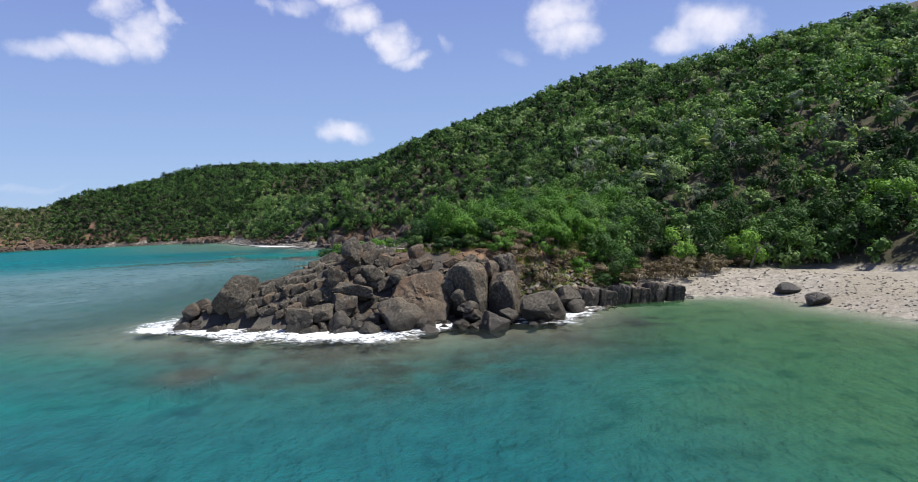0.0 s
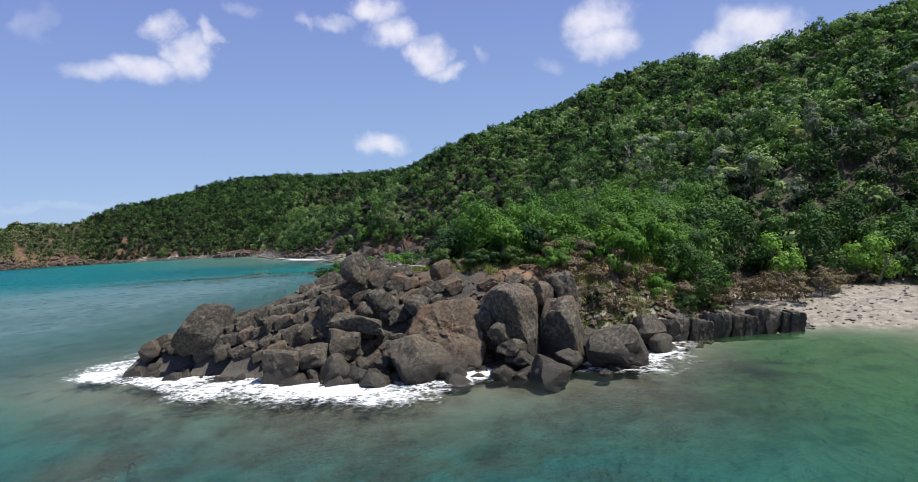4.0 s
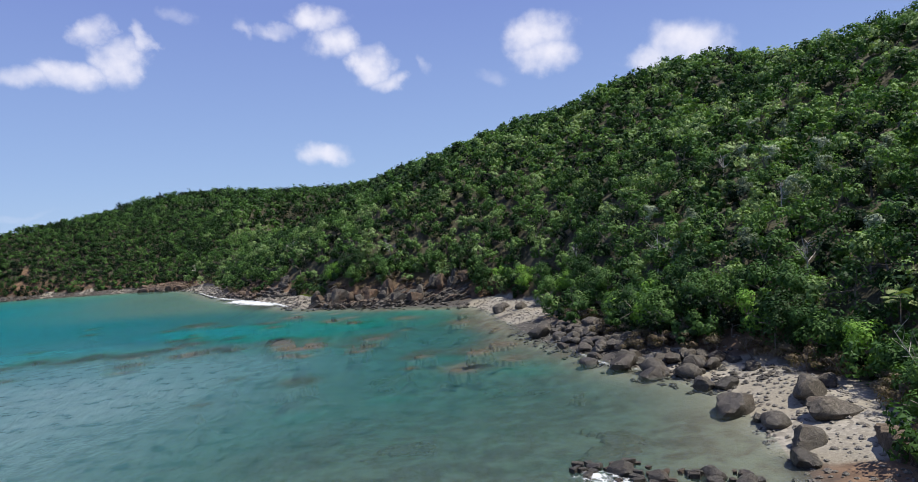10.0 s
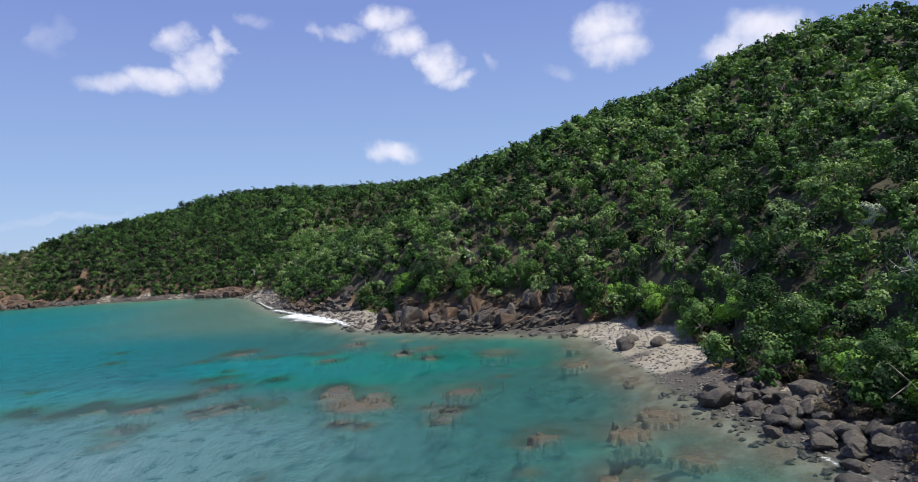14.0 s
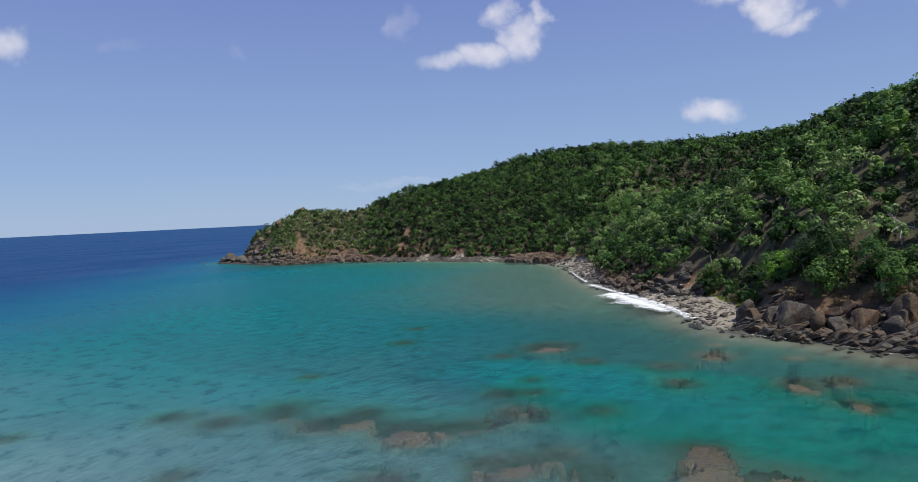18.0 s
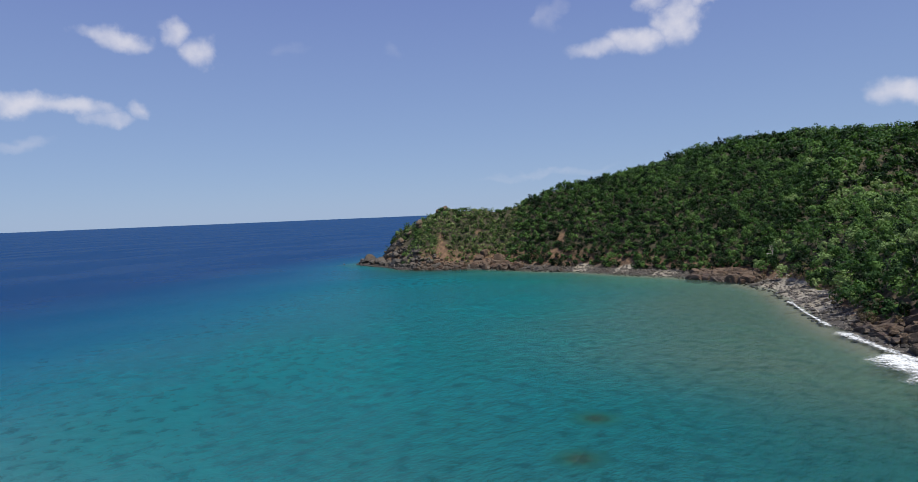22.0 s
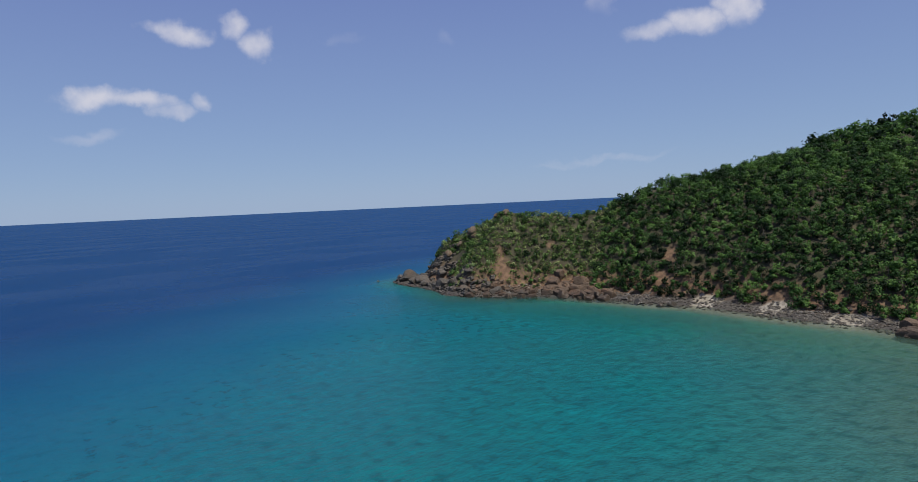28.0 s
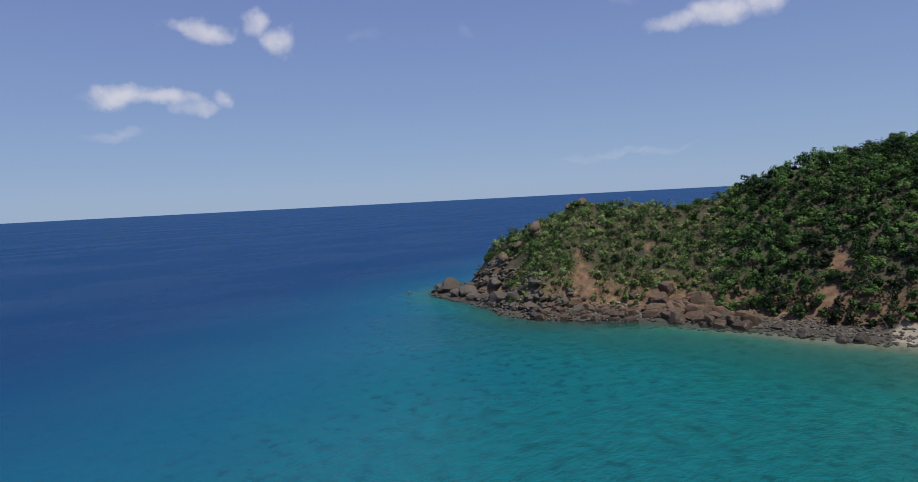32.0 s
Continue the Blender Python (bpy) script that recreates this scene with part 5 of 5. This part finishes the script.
PALMS = [(13.5, 84.0), (11.0, 90.5), (16.5, 92.0), (20.0, 100.0), (24.0, 104.0), (28.0, 96.0), (33.0, 110.0), (21.0, 113.0), (30.0, 120.0), (38.0, 101.0)]
first_palm = None
for x, y in PALMS:
    z = height_at(x, y)
    tall_z = z + 1.2
    first_palm = copy_thing(first_palm, pose(x, y, tall_z - 1.2, 0, 0, rng.uniform(0, 360))) if first_palm else fan_palm(x, y, z, 4.6)


def dead_tree(x, y, z, tall):
    base = holder("dead_tree", (0, 0, 0))
    tagged(base, "bare bleached grey tree standing among the green crowns", "dead tree", "dead trees")
    a, b = [np.zeros(3)], [np.array([0.15, 0.1, tall * 0.45])]
    ra, rb = [0.11], [0.08]
    part("trunk", mesh_of("trunk", *sticks(np.array(a), np.array(b), np.array(ra), np.array(rb))), M_DEAD, base)
    for _ in range(5):
        end = b[0] + unit(rng.normal(size=3) + np.array([0, 0, 1.1])) * tall * rng.uniform(0.3, 0.5)
        fork, tip, r0, r1 = [b[0]], [end], [0.06], [0.03]
        for _ in range(4):
            mid = b[0] + (end - b[0]) * rng.uniform(0.4, 1.0)
            fork.append(mid)
            tip.append(mid + unit(rng.normal(size=3) + np.array([0, 0, 0.7])) * tall * rng.uniform(0.12, 0.25))
            r0.append(0.028)
            r1.append(0.01)
        part("branch", mesh_of("branch", *sticks(np.array(fork), np.array(tip), np.array(r0), np.array(r1))), M_DEAD, base)
    base.matrix_basis = pose(x, y, z)
    return base


DEAD = [(27.3, 142.5), (22.0, 128.0), (35.0, 120.0), (16.5, 105.0), (8.0, 178.0), (30.0, 165.0), (-30.0, 222.0), (-62.0, 256.0), (-118.0, 324.0), (46.0, 140.0), (28.0, 100.0), (14.0, 152.0), (40.0, 96.0)]
firsts = []
for k, (x, y) in enumerate(DEAD):
    z = height_at(x, y)
    if k < 4:
        firsts.append(dead_tree(x, y, z, 5.4 + 0.3 * k))
    else:
        copy_thing(firsts[k % 4], pose(x, y, z, 0, 0, rng.uniform(0, 360)))


def driftwood(x, y, z, long):
    """A bleached bough lying on the rocks, with twigs."""
    base = holder("driftwood_bough", (0, 0, 0))
    tagged(base, "bleached dry bough lying among the rocks", "driftwood", "driftwood")
    a, b = np.array([[-long / 2, 0, 0.1]]), np.array([[long / 2, 0.1, 0.35]])
    part("bough", mesh_of("bough", *sticks(a, b, np.array([0.045]), np.array([0.02]))), M_DEAD, base)
    ta = a + (b - a) * rng.uniform(0.2, 1, (7, 1))
    tb = ta + unit(rng.normal(size=(7, 3)) + np.array([0.4, 0, 0.5])) * long * rng.uniform(0.2, 0.4, (7, 1))
    for k in range(7):
        part("twig", mesh_of("twig", *sticks(ta[k:k + 1], tb[k:k + 1], np.full(1, 0.018), np.full(1, 0.006))), M_DEAD, base)
    base.matrix_basis = pose(x, y, z, 0, 0, rng.uniform(0, 360))


for x, y, long in ((-9.0, 63.0, 2.2), (-7.6, 62.4, 1.8), (-8.2, 63.6, 2.6), (-6.8, 63.0, 2.0), (4.5, 62.5, 2.0), (3.5, 138.0, 2.4), (9.0, 131.0, 2.0), (-10.2, 64.6, 2.0)):
    driftwood(x, y, max(height_at(x, y), 0.3) + 0.15, long)


def grass(name, spots_, tall, mat, label):
    """Tufts of blades."""
    n, blades = len(spots_), 14
    root = np.repeat(spots_, blades, 0) + rng.normal(size=(n * blades, 3)) * np.array([0.14, 0.14, 0])
    way = unit(rng.normal(size=(n * blades, 3)) * np.array([0.5, 0.5, 0.1]) + np.array([0, 0, 1]))
    tip = root + way * (tall * rng.uniform(0.5, 1.2, n * blades))[:, None]
    side = unit(np.cross(way, rng.normal(size=(n * blades, 3)))) * 0.035
    v = np.stack([root - side, root + side, tip], 1).reshape(-1, 3)
    me = mesh_of(name, v, np.arange(len(v)).reshape(-1, 3))
    attribute(me, "tone", np.repeat(rng.random(n), blades * 3))
    return tagged(part(name, me, mat), label, "grass", kind="stuff")


def tufts(n, x0, x1, y0, y1, keep):
    x, y = rng.uniform(x0, x1, n), rng.uniform(y0, y1, n)
    ok = keep(x, y, inland_of(x, y))
    x, y = x[ok], y[ok]
    return np.stack([x, y, land_height(x, y)], -1)


grass("grass", tufts(1600, -15.5, -4, 64.6, 74, lambda x, y, d: d > 2.6), 0.42, M_GRASS, "yellow-green grass behind the crest of the rocky point")
grass("grass", tufts(13000, -18, 16, 61.5, 88, lambda x, y, d: (d > 2.6) & ((x < -2) | (y > 62.5)) & ((x > -15) | (y > 66.5)) & (y > 62.6) & (fbm(x * 0.5, y * 0.5, 77) > -0.03)), 0.36, M_GRASS, "yellow-green grass tufts along the crest of the rocky point")
grass("grass", tufts(1500, -62, -48, 222, 242, lambda x, y, d: (d > 7) & (d < 11)), 0.4, M_GRASS, "green grass behind the far stony beach")
grass("grass", tufts(1500, -128, -100, 300, 326, lambda x, y, d: (d > 6) & (d < 10)), 0.4, M_GRASS, "green grass behind the small beach")
grass("grass", tufts(2500, -255, -205, 310, 335, lambda x, y, d: (d > 6) & (d < 16) & (rng.random(x.shape) < 0.4)), 0.5, M_GRASS, "dry grass on the bare slope of the headland")


# ---------------------------------------------------------------- foam
def foam(line, width, thick, label, lift=0.06):
    """Foam along a line on the water, thinning to its edges."""
    pts = np.array(line, float)
    seg = np.r_[0, np.cumsum(np.hypot(*np.diff(pts, axis=0).T))]
    u = np.arange(0, seg[-1], 0.5)
    x, y = np.interp(u, seg, pts[:, 0]), np.interp(u, seg, pts[:, 1])
    tx, ty = np.gradient(x), np.gradient(y)
    ln = np.hypot(tx, ty)
    nx, ny = -ty / ln, tx / ln
    v = np.linspace(-1, 1, 9)
    wide = width * (0.35 + 2.0 * vnoise(u * 0.16, u * 0 + pts[0, 0], 5) * vnoise(u * 0.33, u * 0 + pts[0, 1], 6) + 0.6 * vnoise(u * 0.2, u * 0 + 3.3, 5))
    gx = x[:, None] + nx[:, None] * v * wide[:, None] * 0.5
    gy = y[:, None] + ny[:, None] * v * wide[:, None] * 0.5
    gz = lift + 0.10 * thick * (1 - v ** 2)[None] * (0.4 + vnoise(gx * 1.3, gy * 1.3, 8))
    ends = smooth(u, 0, 3) * smooth(u, u[-1], u[-1] - 3)
    amount = thick * (1 - np.abs(v) ** 1.5)[None] * ends[:, None]
    n, m = gx.shape
    idx = np.arange(n * m).reshape(n, m)
    f = np.stack([idx[:-1, :-1], idx[:-1, 1:], idx[1:, 1:], idx[1:, :-1]], -1).reshape(-1, 4)
    me = mesh_of("sea_foam", np.stack([gx, gy, gz], -1).reshape(-1, 3), f, True)
    attribute(me, "thick", amount.ravel())
    return tagged(part("sea_foam", me, M_FOAM), label, "foam", kind="stuff")


def surf(x0, x1, y0, y1, reach, strength, label):
    """Broken foam that hugs a shore and trails off in patches."""
    xs, ys = np.arange(x0, x1, 0.4), np.arange(y0, y1, 0.4)
    x, y, f = sheet("sea_foam", xs, ys)
    off = -inland_of(x, y)
    run = reach * (0.25 + 1.5 * vnoise(x * 0.11, y * 0.11, 91)) * (0.95 + 0.25 * smooth(x, 2, -14))
    amount = strength * (1 - smooth(off, 0.15 * run, run)) * (0.5 + 0.75 * vnoise(x * 0.3, y * 0.3, 92))
    amount = amount * smooth(off, -2.5, -1.0) * smooth(x, x0, x0 + 4) * smooth(x, x1, x1 - 4)
    z = 0.05 + 0.22 * amount * vnoise(x * 1.1, y * 1.1, 93)
    keep = (amount[f].max(1) > 0.04)
    used, back = np.unique(f[keep], return_inverse=True)
    me = mesh_of("sea_foam", np.stack([x, y, z], -1)[used], back.reshape(-1, 4), True)
    attribute(me, "thick", amount[used])
    return tagged(part("sea_foam", me, M_FOAM), label, "foam", kind="stuff")


surf(-42, 15, 42, 70, 7.5, 0.84, "white lacy surf breaking round the rocky point")
foam([(-33, 61), (-30, 66), (-25, 70), (-20, 74)], 2.6, 0.6, "white surf behind the rocky point")
foam([(-79, 249), (-73, 242), (-66, 233), (-60, 226)], 8.0, 0.85, "lacy white wash before the far beach")
foam([(-88, 262), (-78, 250), (-68, 239), (-61, 230), (-55, 219.5)], 4.5, 0.72, "white breaker running up the far beach", 0.12)
foam([(-104, 291), (-96, 276), (-88, 263)], 2.0, 0.7, "thin line of surf on the far beach")
foam([(-51, 213), (-46, 211.5), (-39, 209.5), (-31, 204.5), (-24, 201.5)], 1.3, 0.42, "thin white wash along the black rocks")
foam([(-9.5, 103), (-6, 99.5), (-2, 96), (2, 94)], 3.0, 0.66, "white wash round the islet rocks")
foam([(5.5, 98), (3.5, 93.5), (0.5, 90.5), (-2, 86)], 3.0, 0.7, "foam washing up the cove beach")
foam([(7.5, 124), (4, 128.5), (1, 133), (-1, 142)], 1.2, 0.5, "thin wash along the boulders of the cove")
foam([(-13, 197), (-23, 202)], 1.2, 0.5, "thin wash along the cove")
foam([(-215, 320.5), (-225, 316), (-238, 305.5), (-249, 304.5), (-262, 309.5)], 0.7, 0.36, "thin wash along the headland rocks")
